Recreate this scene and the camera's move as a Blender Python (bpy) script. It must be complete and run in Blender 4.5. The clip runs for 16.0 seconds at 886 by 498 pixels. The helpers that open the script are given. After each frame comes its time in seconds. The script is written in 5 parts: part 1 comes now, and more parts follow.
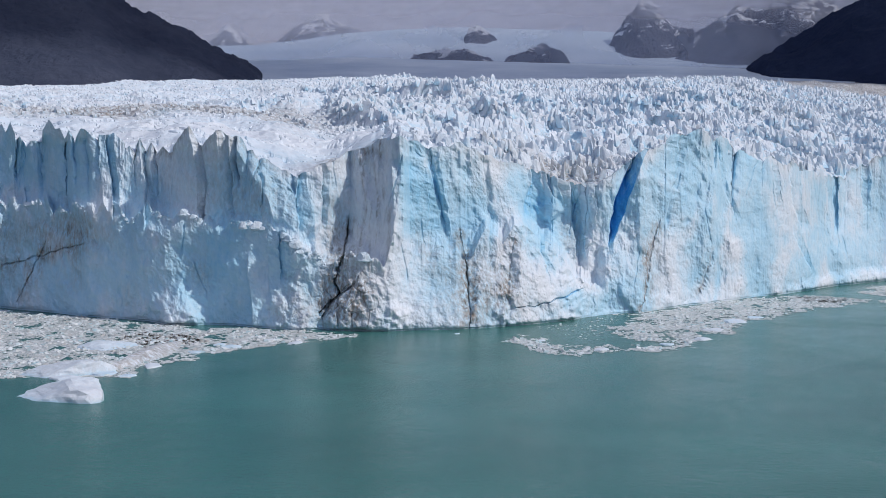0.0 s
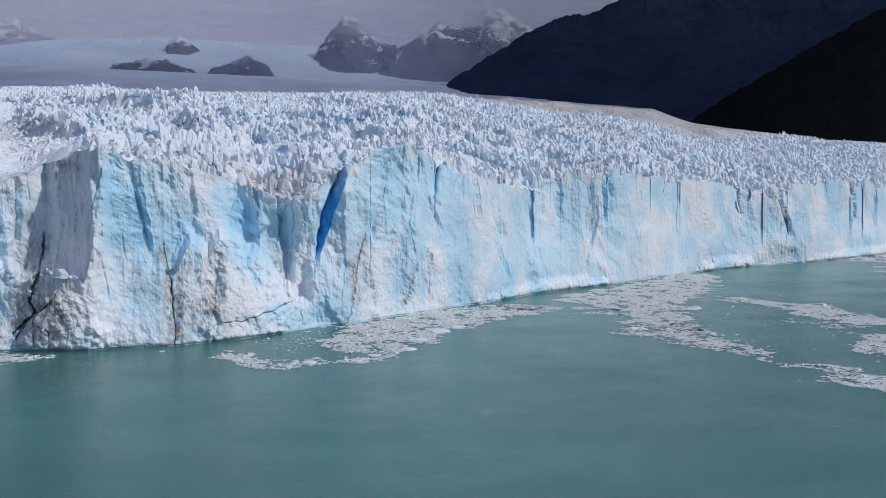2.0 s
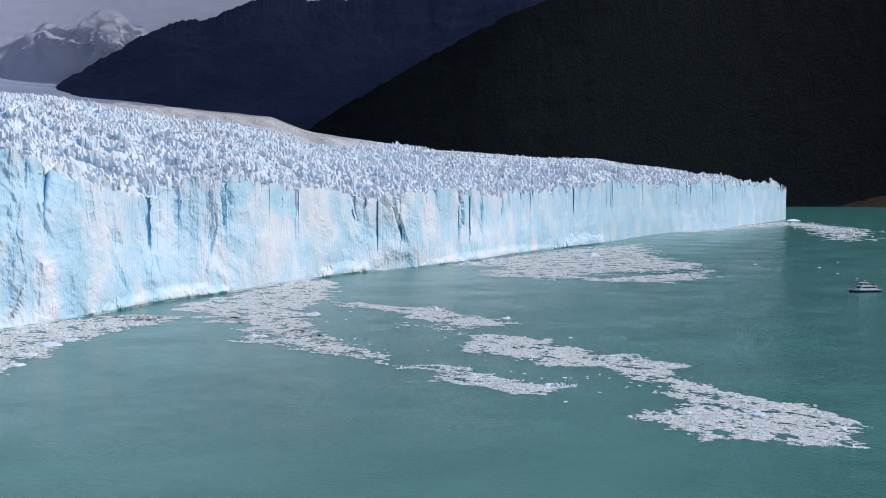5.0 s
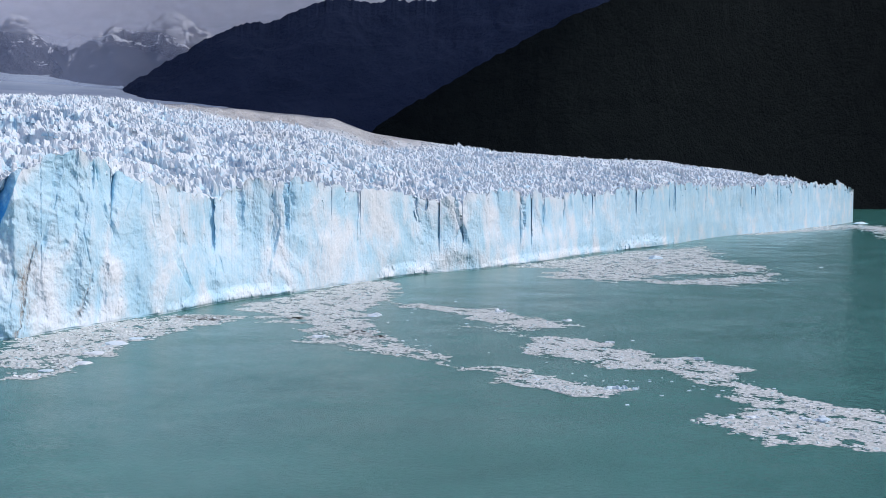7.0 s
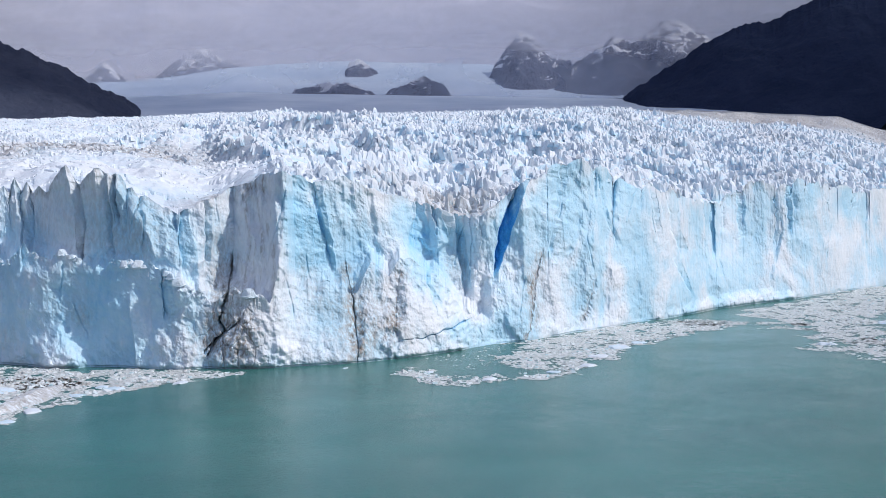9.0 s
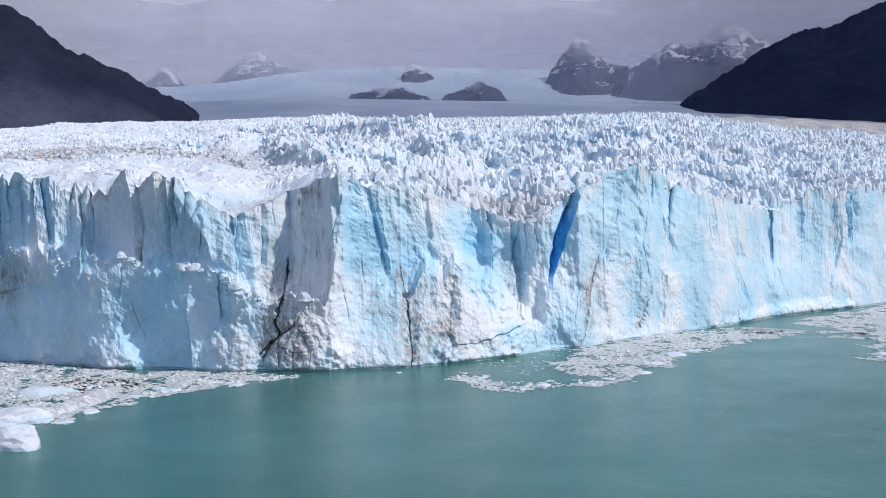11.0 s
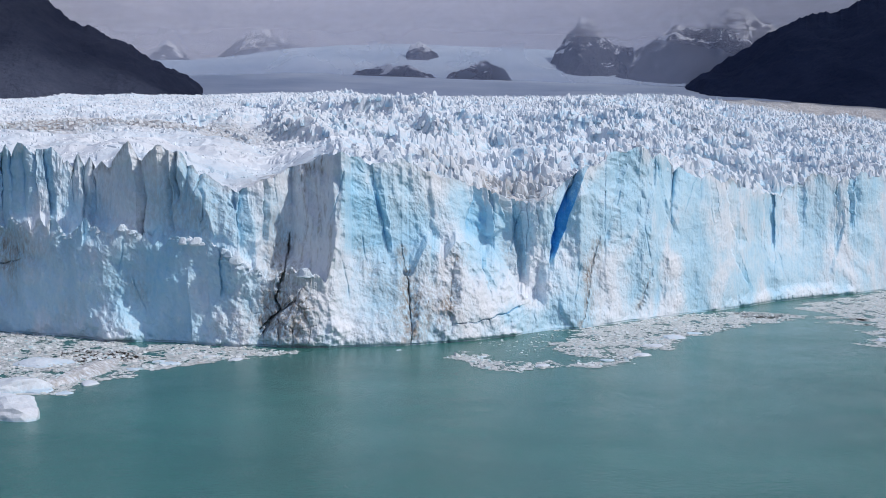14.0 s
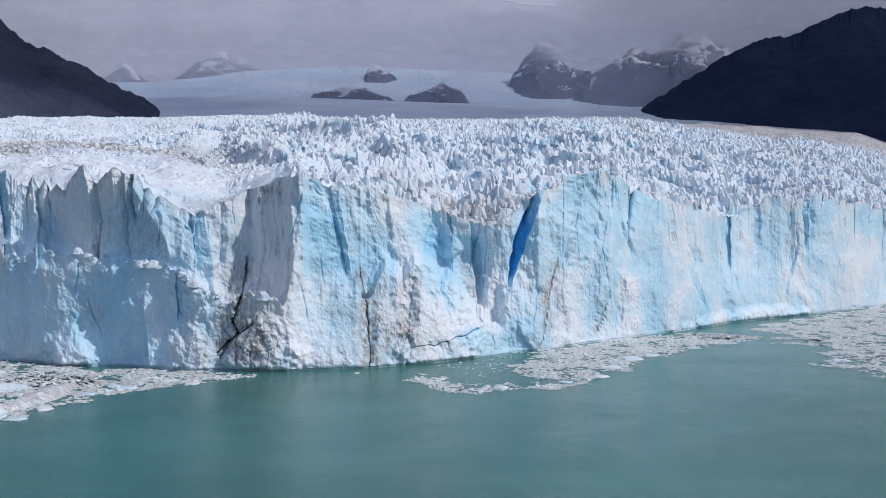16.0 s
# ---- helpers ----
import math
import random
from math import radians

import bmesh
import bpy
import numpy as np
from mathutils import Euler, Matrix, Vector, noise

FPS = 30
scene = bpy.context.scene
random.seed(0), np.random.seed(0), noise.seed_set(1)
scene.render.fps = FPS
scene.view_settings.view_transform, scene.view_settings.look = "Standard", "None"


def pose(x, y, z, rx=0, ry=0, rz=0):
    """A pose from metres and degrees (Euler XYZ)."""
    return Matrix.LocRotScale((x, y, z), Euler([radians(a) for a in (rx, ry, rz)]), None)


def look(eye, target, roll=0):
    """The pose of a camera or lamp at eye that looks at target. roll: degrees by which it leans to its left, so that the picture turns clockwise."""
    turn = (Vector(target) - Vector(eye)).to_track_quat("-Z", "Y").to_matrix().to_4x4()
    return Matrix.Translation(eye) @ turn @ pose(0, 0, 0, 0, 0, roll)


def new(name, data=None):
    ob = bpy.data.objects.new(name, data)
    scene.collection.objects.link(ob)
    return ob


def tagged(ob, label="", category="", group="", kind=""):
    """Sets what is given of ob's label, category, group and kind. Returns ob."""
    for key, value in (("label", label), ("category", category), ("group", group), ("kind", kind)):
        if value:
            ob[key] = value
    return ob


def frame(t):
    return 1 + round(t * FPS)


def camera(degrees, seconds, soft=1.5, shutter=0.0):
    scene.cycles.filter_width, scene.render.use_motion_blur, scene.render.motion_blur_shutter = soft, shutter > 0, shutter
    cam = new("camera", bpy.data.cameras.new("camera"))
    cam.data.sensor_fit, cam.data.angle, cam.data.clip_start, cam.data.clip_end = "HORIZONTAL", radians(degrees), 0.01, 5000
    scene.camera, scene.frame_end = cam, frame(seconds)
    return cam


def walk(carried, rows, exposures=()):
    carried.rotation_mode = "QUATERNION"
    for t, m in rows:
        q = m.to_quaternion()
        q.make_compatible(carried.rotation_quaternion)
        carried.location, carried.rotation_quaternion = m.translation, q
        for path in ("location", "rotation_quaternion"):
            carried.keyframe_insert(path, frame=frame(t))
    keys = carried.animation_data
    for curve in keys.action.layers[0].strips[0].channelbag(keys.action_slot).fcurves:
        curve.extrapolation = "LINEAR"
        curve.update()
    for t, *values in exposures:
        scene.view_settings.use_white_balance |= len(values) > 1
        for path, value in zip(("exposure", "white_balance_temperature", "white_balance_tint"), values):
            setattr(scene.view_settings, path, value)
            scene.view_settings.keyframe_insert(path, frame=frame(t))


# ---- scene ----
# A lake-calving glacier seen from a lookout 60 m above the water: the camera only turns.
EYE = (0.0, 0.0, 60.0)
cam = camera(38.76, 16.0, soft=0.6)
TURNS = [  # seconds, yaw, pitch, roll in degrees
    (0.00, 0.000, -4.000, -0.000),
    (0.50, -1.835, -3.836, 0.292),
    (1.00, -3.159, -3.243, 0.224),
    (1.50, -6.551, -3.527, -0.133),
    (2.00, -13.295, -3.376, -0.113),
    (2.50, -18.231, -4.065, -0.176),
    (3.00, -21.918, -4.235, -0.365),
    (3.50, -24.739, -3.669, -0.402),
    (4.00, -27.346, -3.134, 0.150),
    (4.50, -29.326, -2.957, 0.152),
    (4.70, -29.932, -2.954, -0.208),
    (5.60, -30.832, -2.939, -0.463),
    (6.80, -28.966, -2.924, -0.717),
    (7.00, -27.681, -2.903, -0.559),
    (7.50, -22.283, -2.567, 0.354),
    (8.00, -14.462, -2.089, 0.697),
    (8.50, -8.820, -2.690, 0.732),
    (9.00, -5.264, -2.561, 1.124),
    (9.20, -4.155, -2.795, 1.219),
    (11.30, -2.751, -1.995, 0.801),
    (11.50, -3.074, -1.602, 0.744),
    (12.00, -3.585, -2.021, -0.257),
    (12.50, -3.304, -1.956, -0.430),
    (13.00, -3.636, -2.599, -0.236),
    (13.50, -2.786, -2.320, -0.001),
    (14.00, -2.642, -3.258, -0.249),
    (14.50, -2.949, -1.976, 0.061),
    (15.00, -3.052, -3.254, -0.403),
    (15.50, -3.734, -2.663, -0.280),
    (16.00, -4.540, -2.229, -0.182),
]
walk(cam, [(t, pose(*EYE, 90 + p, r, y)) for t, y, p, r in TURNS],
     exposures=[(t, e, 6290, 13) for t, e in ((0.0, -0.31), (2.0, -0.38), (3.5, -0.36), (4.5, -0.02), (7.0, 0.02), (9.0, 0.02), (12.0, -0.04), (13.5, -0.17), (16.0, -0.22))])

# ---------------------------------------------------------------- light
SUN_AZ, SUN_EL = 110.0, 45.0           # degrees clockwise from ahead, above the horizon
sun_dir = Vector((math.sin(radians(SUN_AZ)) * math.cos(radians(SUN_EL)),
                  math.cos(radians(SUN_AZ)) * math.cos(radians(SUN_EL)), math.sin(radians(SUN_EL))))
lamp = bpy.data.lights.new("sun", "SUN")
lamp.energy, lamp.angle, lamp.color = 2.6, radians(0.6), (1.0, 0.95, 0.88)
sun = new("sun", lamp)
sun.matrix_world = look(sun_dir * 1000, (0, 0, 0))

world = bpy.data.worlds.new("sky")
scene.world = world
world.use_nodes = True
wn, wl = world.node_tree.nodes, world.node_tree.links
wn.clear()
w_out = wn.new("ShaderNodeOutputWorld")
w_sky = wn.new("ShaderNodeTexSky")
w_sky.sky_type, w_sky.sun_disc = "NISHITA", False
w_sky.sun_elevation, w_sky.sun_rotation = radians(SUN_EL), radians(SUN_AZ)
w_b1 = wn.new("ShaderNodeBackground")
w_b1.inputs[1].default_value = 0.15
wl.new(w_sky.outputs[0], w_b1.inputs[0])
w_co = wn.new("ShaderNodeTexCoord")
w_map = wn.new("ShaderNodeMapping")
w_map.inputs["Scale"].default_value = (1, 1, 3.2)
wl.new(w_co.outputs["Generated"], w_map.inputs[0])
w_no = wn.new("ShaderNodeTexNoise")
w_no.inputs["Scale"].default_value, w_no.inputs["Detail"].default_value, w_no.inputs["Roughness"].default_value = 5.0, 5, 0.5
wl.new(w_map.outputs[0], w_no.inputs["Vector"])
w_rmp = wn.new("ShaderNodeValToRGB")
w_rmp.color_ramp.elements[0].position, w_rmp.color_ramp.elements[0].color = 0.36, (0.29, 0.27, 0.35, 1)
w_rmp.color_ramp.elements[1].position, w_rmp.color_ramp.elements[1].color = 0.66, (0.46, 0.44, 0.51, 1)
wl.new(w_no.outputs[0], w_rmp.inputs[0])
w_b2 = wn.new("ShaderNodeBackground")
w_b2.inputs[1].default_value = 0.84
wl.new(w_rmp.outputs[0], w_b2.inputs[0])
w_mix = wn.new("ShaderNodeMixShader")
w_sep = wn.new("ShaderNodeSeparateXYZ")
wl.new(w_co.outputs["Generated"], w_sep.inputs[0])
w_mr = wn.new("ShaderNodeMapRange")
for k, v in zip(("From Min", "From Max", "To Min", "To Max"), (0.2, 0.45, 1.0, 0.15)):
    w_mr.inputs[k].default_value = v
wl.new(w_sep.outputs[2], w_mr.inputs[0])
wl.new(w_mr.outputs[0], w_mix.inputs[0])
wl.new(w_b1.outputs[0], w_mix.inputs[1])
wl.new(w_b2.outputs[0], w_mix.inputs[2])
wl.new(w_mix.outputs[0], w_out.inputs[0])


# ---------------------------------------------------------------- noise on arrays
def hash01(ix, iy, seed):
    h = ix.astype(np.int32).astype(np.uint32) * np.uint32(374761393) + iy.astype(np.int32).astype(np.uint32) * np.uint32(668265263) + np.uint32(seed * 1274126177 & 0xFFFFFFFF)
    h = (h ^ (h >> np.uint32(13))) * np.uint32(1274126177)
    h = (h ^ (h >> np.uint32(16))) * np.uint32(2246822519)
    return ((h ^ (h >> np.uint32(15))) & np.uint32(0xFFFFFF)) / float(0x1000000)


TURN = np.arange(1024) * 2 * np.pi / 1024
GRAD_X, GRAD_Y = np.cos(TURN).astype(np.float32), np.sin(TURN).astype(np.float32)


def gnoise(x, y, seed=0):
    """Gradient noise, about -1 to 1."""
    ix, iy = np.floor(x), np.floor(y)
    fx, fy = (x - ix).astype(np.float32), (y - iy).astype(np.float32)
    ix, iy = ix.astype(np.int32), iy.astype(np.int32)
    ux, uy = fx * fx * fx * (fx * (fx * 6 - 15) + 10), fy * fy * fy * (fy * (fy * 6 - 15) + 10)

    def corner(dx, dy):
        h = (ix + dx).astype(np.uint32) * np.uint32(374761393) + (iy + dy).astype(np.uint32) * np.uint32(668265263) + np.uint32(seed * 1274126177 & 0xFFFFFFFF)
        h = (h ^ (h >> np.uint32(13))) * np.uint32(1274126177)
        h = (h ^ (h >> np.uint32(16))) * np.uint32(2246822519)
        a = (h ^ (h >> np.uint32(15))) & np.uint32(1023)
        return GRAD_X[a] * (fx - dx) + GRAD_Y[a] * (fy - dy)
    lo = corner(0, 0) * (1 - ux) + corner(1, 0) * ux
    hi = corner(0, 1) * (1 - ux) + corner(1, 1) * ux
    return (lo * (1 - uy) + hi * uy) * 1.5


def fbm(x, y, seed=0, octaves=4, gain=0.5):
    out, amp = 0, 1.0
    for k in range(octaves):
        out = out + amp * gnoise(x * 2.03 ** k + 17.3 * k, y * 2.03 ** k - 9.1 * k, seed + k)
        amp *= gain
    return out


def ridged(x, y, seed=0, octaves=4, gain=0.5):
    out, amp, tot = 0, 1.0, 0
    for k in range(octaves):
        out = out + amp * (1 - np.abs(gnoise(x * 2.1 ** k + 7.7 * k, y * 2.1 ** k + 3.3 * k, seed + k)))
        tot += amp
        amp *= gain
    return out / tot


def cells(x, y, seed=0):
    """Cellular noise: nearest and second distance, the way to the nearest centre, three random numbers of its cell."""
    ix, iy = np.floor(x), np.floor(y)
    f1, f2 = np.full(x.shape, 9.0), np.full(x.shape, 9.0)
    vx, vy, cx, cy = (np.zeros(x.shape) for _ in range(4))
    for dx in (-1, 0, 1):
        for dy in (-1, 0, 1):
            jx, jy = ix + dx, iy + dy
            px, py = jx + 0.1 + 0.8 * hash01(jx, jy, seed) - x, jy + 0.1 + 0.8 * hash01(jx, jy, seed + 1) - y
            d = np.hypot(px, py)
            near = d < f1
            f2 = np.where(near, f1, np.minimum(f2, d))
            f1 = np.where(near, d, f1)
            vx, vy, cx, cy = np.where(near, px, vx), np.where(near, py, vy), np.where(near, jx, cx), np.where(near, jy, cy)
    return f1, f2, vx, vy, hash01(cx, cy, seed + 2), hash01(cx, cy, seed + 3), hash01(cx, cy, seed + 4)


def facets(x, y, seed=0):
    """Random heights, -0.5 to 0.5, joined by flat triangles: a surface of cleaved planes."""
    x, y = x + 0.35 * gnoise(x * 0.7, y * 0.7, seed + 50), y + 0.35 * gnoise(x * 0.7 + 9, y * 0.7, seed + 51)
    ix, iy = np.floor(x), np.floor(y)
    fx, fy = x - ix, y - iy
    h00, h10, h01, h11 = (hash01(ix + i, iy + j, seed) for i, j in ((0, 0), (1, 0), (0, 1), (1, 1)))
    one = np.where(fx > fy, h00 + (h10 - h00) * fx + (h11 - h10) * fy, h00 + (h11 - h01) * fx + (h01 - h00) * fy)
    two = np.where(fx + fy < 1, h00 + (h10 - h00) * fx + (h01 - h00) * fy, h11 + (h01 - h11) * (1 - fx) + (h10 - h11) * (1 - fy))
    return np.where(hash01(ix, iy, seed + 1) > 0.5, one, two) - 0.5


def sstep(a, b, x):
    t = np.clip((x - a) / (b - a), 0, 1)
    return t * t * (3 - 2 * t)


def grid_mesh(name, P, material, fields=None, smooth=False):
    """A mesh of a grid of points P[rows, columns, 3]."""
    n, m = P.shape[:2]
    idx = np.arange(n * m).reshape(n, m)
    quads = np.stack([idx[:-1, :-1], idx[:-1, 1:], idx[1:, 1:], idx[1:, :-1]], -1).reshape(-1, 4)
    me = bpy.data.meshes.new(name)
    me.vertices.add(n * m)
    me.vertices.foreach_set("co", P.reshape(-1).astype(np.float32))
    me.loops.add(quads.size)
    me.loops.foreach_set("vertex_index", quads.reshape(-1).astype(np.int32))
    me.polygons.add(len(quads))
    me.polygons.foreach_set("loop_start", np.arange(0, quads.size, 4, dtype=np.int32))
    me.update(calc_edges=True)
    me.polygons.foreach_set("use_smooth", np.full(len(quads), smooth))
    for key, val in (fields or {}).items():
        at = me.attributes.new(key, "FLOAT", "POINT")
        at.data.foreach_set("value", np.ascontiguousarray(val, dtype=np.float32).reshape(-1))
    me.materials.append(material)
    return me


# ---------------------------------------------------------------- materials
class Nodes:
    """Short hand for building a node material."""

    def __init__(self, name):
        self.mat = bpy.data.materials.new(name)
        self.mat.use_nodes = True
        self.t = self.mat.node_tree
        self.bsdf = self.t.nodes["Principled BSDF"]
        self.out = self.t.nodes["Material Output"]
        self.pos = self.t.nodes.new("ShaderNodeNewGeometry").outputs["Position"]

    def node(self, kind, **values):
        n = self.t.nodes.new("ShaderNode" + kind)
        for k, v in values.items():
            k = k.replace("_", " ")
            if hasattr(v, "is_linked"):
                self.t.links.new(v, n.inputs[k])
            else:
                n.inputs[k].default_value = v
        return n

    def noise(self, scale, detail=4, rough=0.55, stretch=(1, 1, 1), warp=0.0):
        m = self.node("Mapping", Vector=self.pos, Scale=stretch)
        return self.node("TexNoise", Vector=m.outputs[0], Scale=scale, Detail=detail, Roughness=rough, Distortion=warp).outputs[0]

    def field(self, name):
        n = self.t.nodes.new("ShaderNodeAttribute")
        n.attribute_name = name
        return n.outputs["Fac"]

    def ramp(self, fac, *stops):
        n = self.node("ValToRGB", Fac=fac)
        el = n.color_ramp.elements
        while len(el) < len(stops):
            el.new(0.5)
        for e, (p, c) in zip(el, stops):
            e.position, e.color = p, (*c, 1) if len(c) == 3 else c
        return n.outputs[0]

    def span(self, x, a, b, lo=0.0, hi=1.0):
        n = self.node("MapRange", Value=x, From_Min=a, From_Max=b, To_Min=lo, To_Max=hi)
        return n.outputs[0]

    def math(self, op, a, b=0.0):
        n = self.t.nodes.new("ShaderNodeMath")
        n.operation = op
        for i, v in enumerate((a, b)):
            if hasattr(v, "is_linked"):
                self.t.links.new(v, n.inputs[i])
            else:
                n.inputs[i].default_value = v
        return n.outputs[0]

    def mix(self, fac, a, b):
        n = self.t.nodes.new("ShaderNodeMix")
        n.data_type = "RGBA"
        for i, v in ((0, fac), (6, a), (7, b)):
            if hasattr(v, "is_linked"):
                self.t.links.new(v, n.inputs[i])
            else:
                n.inputs[i].default_value = (*v, 1) if isinstance(v, tuple) and len(v) == 3 else v
        return n.outputs[2]

    def bump(self, height, strength, distance):
        n = self.node("Bump", Height=height, Strength=strength, Distance=distance)
        self.t.links.new(n.outputs[0], self.bsdf.inputs["Normal"])

    def set(self, **values):
        for k, v in values.items():
            k = k.replace("_", " ")
            if hasattr(v, "is_linked"):
                self.t.links.new(v, self.bsdf.inputs[k])
            else:
                self.bsdf.inputs[k].default_value = (*v, 1) if isinstance(v, tuple) and len(v) == 3 else v
        return self.mat


def ice_material(name, stretch=(1, 1, 0.55)):
    """Glacier ice: white weathered crust, pale and deep blue fresh ice, grey debris; the fields also carry painted
    shade.
    """
    n = Nodes(name)
    blue, dirt_shade = n.field("blue"), n.field("dirt_shade")
    grain = n.noise(0.5, 6, 0.65, stretch)
    coarse = n.noise(0.06, 4, 0.6, stretch)
    b = n.math("ADD", blue, n.math("MULTIPLY", n.math("SUBTRACT", grain, 0.5), 0.4))
    b = n.math("ADD", b, n.math("MULTIPLY", n.math("SUBTRACT", coarse, 0.5), 0.6))
    col = n.ramp(b, (0.0, (0.80, 0.84, 0.88)), (0.22, (0.72, 0.81, 0.88)), (0.48, (0.53, 0.75, 0.88)), (0.75, (0.35, 0.65, 0.84)), (1.0, (0.07, 0.38, 0.78)))
    d = n.math("MULTIPLY", dirt_shade, n.span(n.noise(0.7, 6, 0.72, (1, 1, 0.4)), 0.36, 0.6))
    col = n.mix(d, col, n.ramp(n.noise(0.35, 5, 0.6), (0.3, (0.10, 0.085, 0.07)), (0.7, (0.42, 0.37, 0.32))))
    n.bump(n.math("ADD", n.noise(1.1, 6, 0.7, (1, 1, 0.6)), n.math("MULTIPLY", n.noise(0.3, 3, 0.6, (1, 1, 0.5)), 1.5)), 0.36, 1.0)
    return n.set(Base_Color=col, Roughness=n.span(grain, 0.3, 0.7, 0.35, 0.7), Specular_IOR_Level=0.35)


def water_material():
    """Milky glacial lake, finely ruffled."""
    n = Nodes("lake_water")
    big = n.noise(0.012, 4, 0.6, (1, 1.8, 1))
    col = n.ramp(big, (0.35, (0.036, 0.150, 0.132)), (0.65, (0.051, 0.188, 0.166)))
    rip = n.math("ADD", n.noise(0.7, 5, 0.66, (0.7, 1, 1), 0.6), n.math("MULTIPLY", n.noise(0.11, 3, 0.5, (1, 0.5, 1)), 1.6))
    n.bump(rip, 0.5, 0.5)
    return n.set(Base_Color=col, Roughness=n.span(n.noise(0.02, 3, 0.6), 0.3, 0.7, 0.14, 0.26), IOR=1.33, Specular_IOR_Level=0.34)


def rock_material(name, dark, light, snow=0.0, scale=0.012, snow_from=0.5):
    n = Nodes(name)
    base = n.ramp(n.noise(scale, 7, 0.65), (0.3, dark), (0.7, light))
    base = n.mix(n.math("MULTIPLY", n.noise(scale * 9, 4, 0.7), 0.6), base, dark)
    if snow:
        s = n.math("ADD", n.math("MULTIPLY", n.field("snow"), 0.6), n.math("MULTIPLY", n.math("SUBTRACT", n.noise(scale * 1.1, 7, 0.68, (1, 1, 1.6), 1.0), 0.5), 2.0))
        base = n.mix(n.span(s, snow_from, snow_from + 0.09), base, (0.78, 0.80, 0.84))
    n.bump(n.noise(scale * 3, 8, 0.7), 0.8, 25.0)
    return n.set(Base_Color=base, Roughness=0.95, Specular_IOR_Level=0.04)


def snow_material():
    n = Nodes("shaded_far_snow")
    # snow dimmed to grey-blue: cloud shade painted into its colour
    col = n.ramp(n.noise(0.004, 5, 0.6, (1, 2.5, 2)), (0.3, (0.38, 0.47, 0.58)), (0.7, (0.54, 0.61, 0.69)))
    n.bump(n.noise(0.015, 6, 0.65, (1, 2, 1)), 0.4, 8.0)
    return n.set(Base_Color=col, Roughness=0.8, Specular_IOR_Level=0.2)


def brash_material(name, dirt_shade):
    n = Nodes(name)
    isl = n.t.nodes.new("ShaderNodeNewGeometry").outputs["Random Per Island"]
    col = n.ramp(isl, (0.0, (0.42, 0.60, 0.64)), (0.25, (0.70, 0.77, 0.78)), (0.7, (0.80, 0.83, 0.83)), (1.0, (0.62, 0.66, 0.66)))
    col = n.mix(n.math("MULTIPLY", n.span(n.noise(0.09, 5, 0.7), 0.45, 0.7), dirt_shade), col, (0.33, 0.28, 0.24))
    return n.set(Base_Color=col, Roughness=0.55, Specular_IOR_Level=0.4)


def mist_material(name, density, scale, colour, passing):
    """Thin cloud: matt white droplets with gaps, letting some of the light through."""
    n = Nodes(name)
    a, b, c = n.node("BsdfDiffuse", Color=(*colour, 1)), n.node("BsdfTranslucent", Color=(*colour, 1)), n.node("BsdfTransparent")
    ab, fin = n.t.nodes.new("ShaderNodeMixShader"), n.t.nodes.new("ShaderNodeMixShader")
    ab.inputs[0].default_value = passing
    fac = n.math("MULTIPLY", n.field("thick"), n.span(n.noise(scale, 6, 0.6, (1, 1, 1.8), 0.5), 0.25, 0.7, 0.75, 1.15))
    fac = n.span(n.math("MULTIPLY", fac, density), 0.0, 1.0)
    for o, i in ((a.outputs[0], ab.inputs[1]), (b.outputs[0], ab.inputs[2]), (fac, fin.inputs[0]), (c.outputs[0], fin.inputs[1]), (ab.outputs[0], fin.inputs[2]), (fin.outputs[0], n.out.inputs[0])):
        n.t.links.new(o, i)
    return n.mat


ICE = ice_material("glacier_ice")
ICE_TOP = ice_material("glacier_surface_ice", (1, 1, 0.8))
BERG = ice_material("berg_ice", (1, 1, 1))
WATER = water_material()
# forest nearly black: the slope's shade is put into its colour
FOREST = rock_material("shaded_forest_slope", (0.0045, 0.0075, 0.0095), (0.011, 0.0155, 0.0165), scale=0.02)
# the blue of this slope is distance haze painted into the rock
HAZY_SLATE = rock_material("hazy_slate_slope", (0.016, 0.027, 0.062), (0.030, 0.044, 0.090), scale=0.006)
# scree and crag rock lightened and blued, haze included in their colours
HAZY_SCREE = rock_material("hazy_scree_slope", (0.050, 0.064, 0.105), (0.100, 0.115, 0.165), 1.0, 0.01, 0.9)
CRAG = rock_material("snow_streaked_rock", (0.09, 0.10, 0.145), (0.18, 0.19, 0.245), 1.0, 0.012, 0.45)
SHORE = rock_material("brown_shore_rock", (0.030, 0.024, 0.020), (0.075, 0.060, 0.048), scale=0.03)
SHADED_SNOW = snow_material()


# ---------------------------------------------------------------- lake
def lake():
    rr = np.concatenate([[0.0], np.geomspace(60, 4950, 40)])
    aa = np.radians(np.linspace(0, 360, 73))
    P = np.stack([rr[:, None] * np.sin(aa), rr[:, None] * np.cos(aa), np.zeros((len(rr), len(aa)))], -1)
    ob = new("water", grid_mesh("water", P[:, ::-1], WATER))
    tagged(ob, "milky turquoise glacial lake with fine ripples", "lake", kind="structure")


lake()

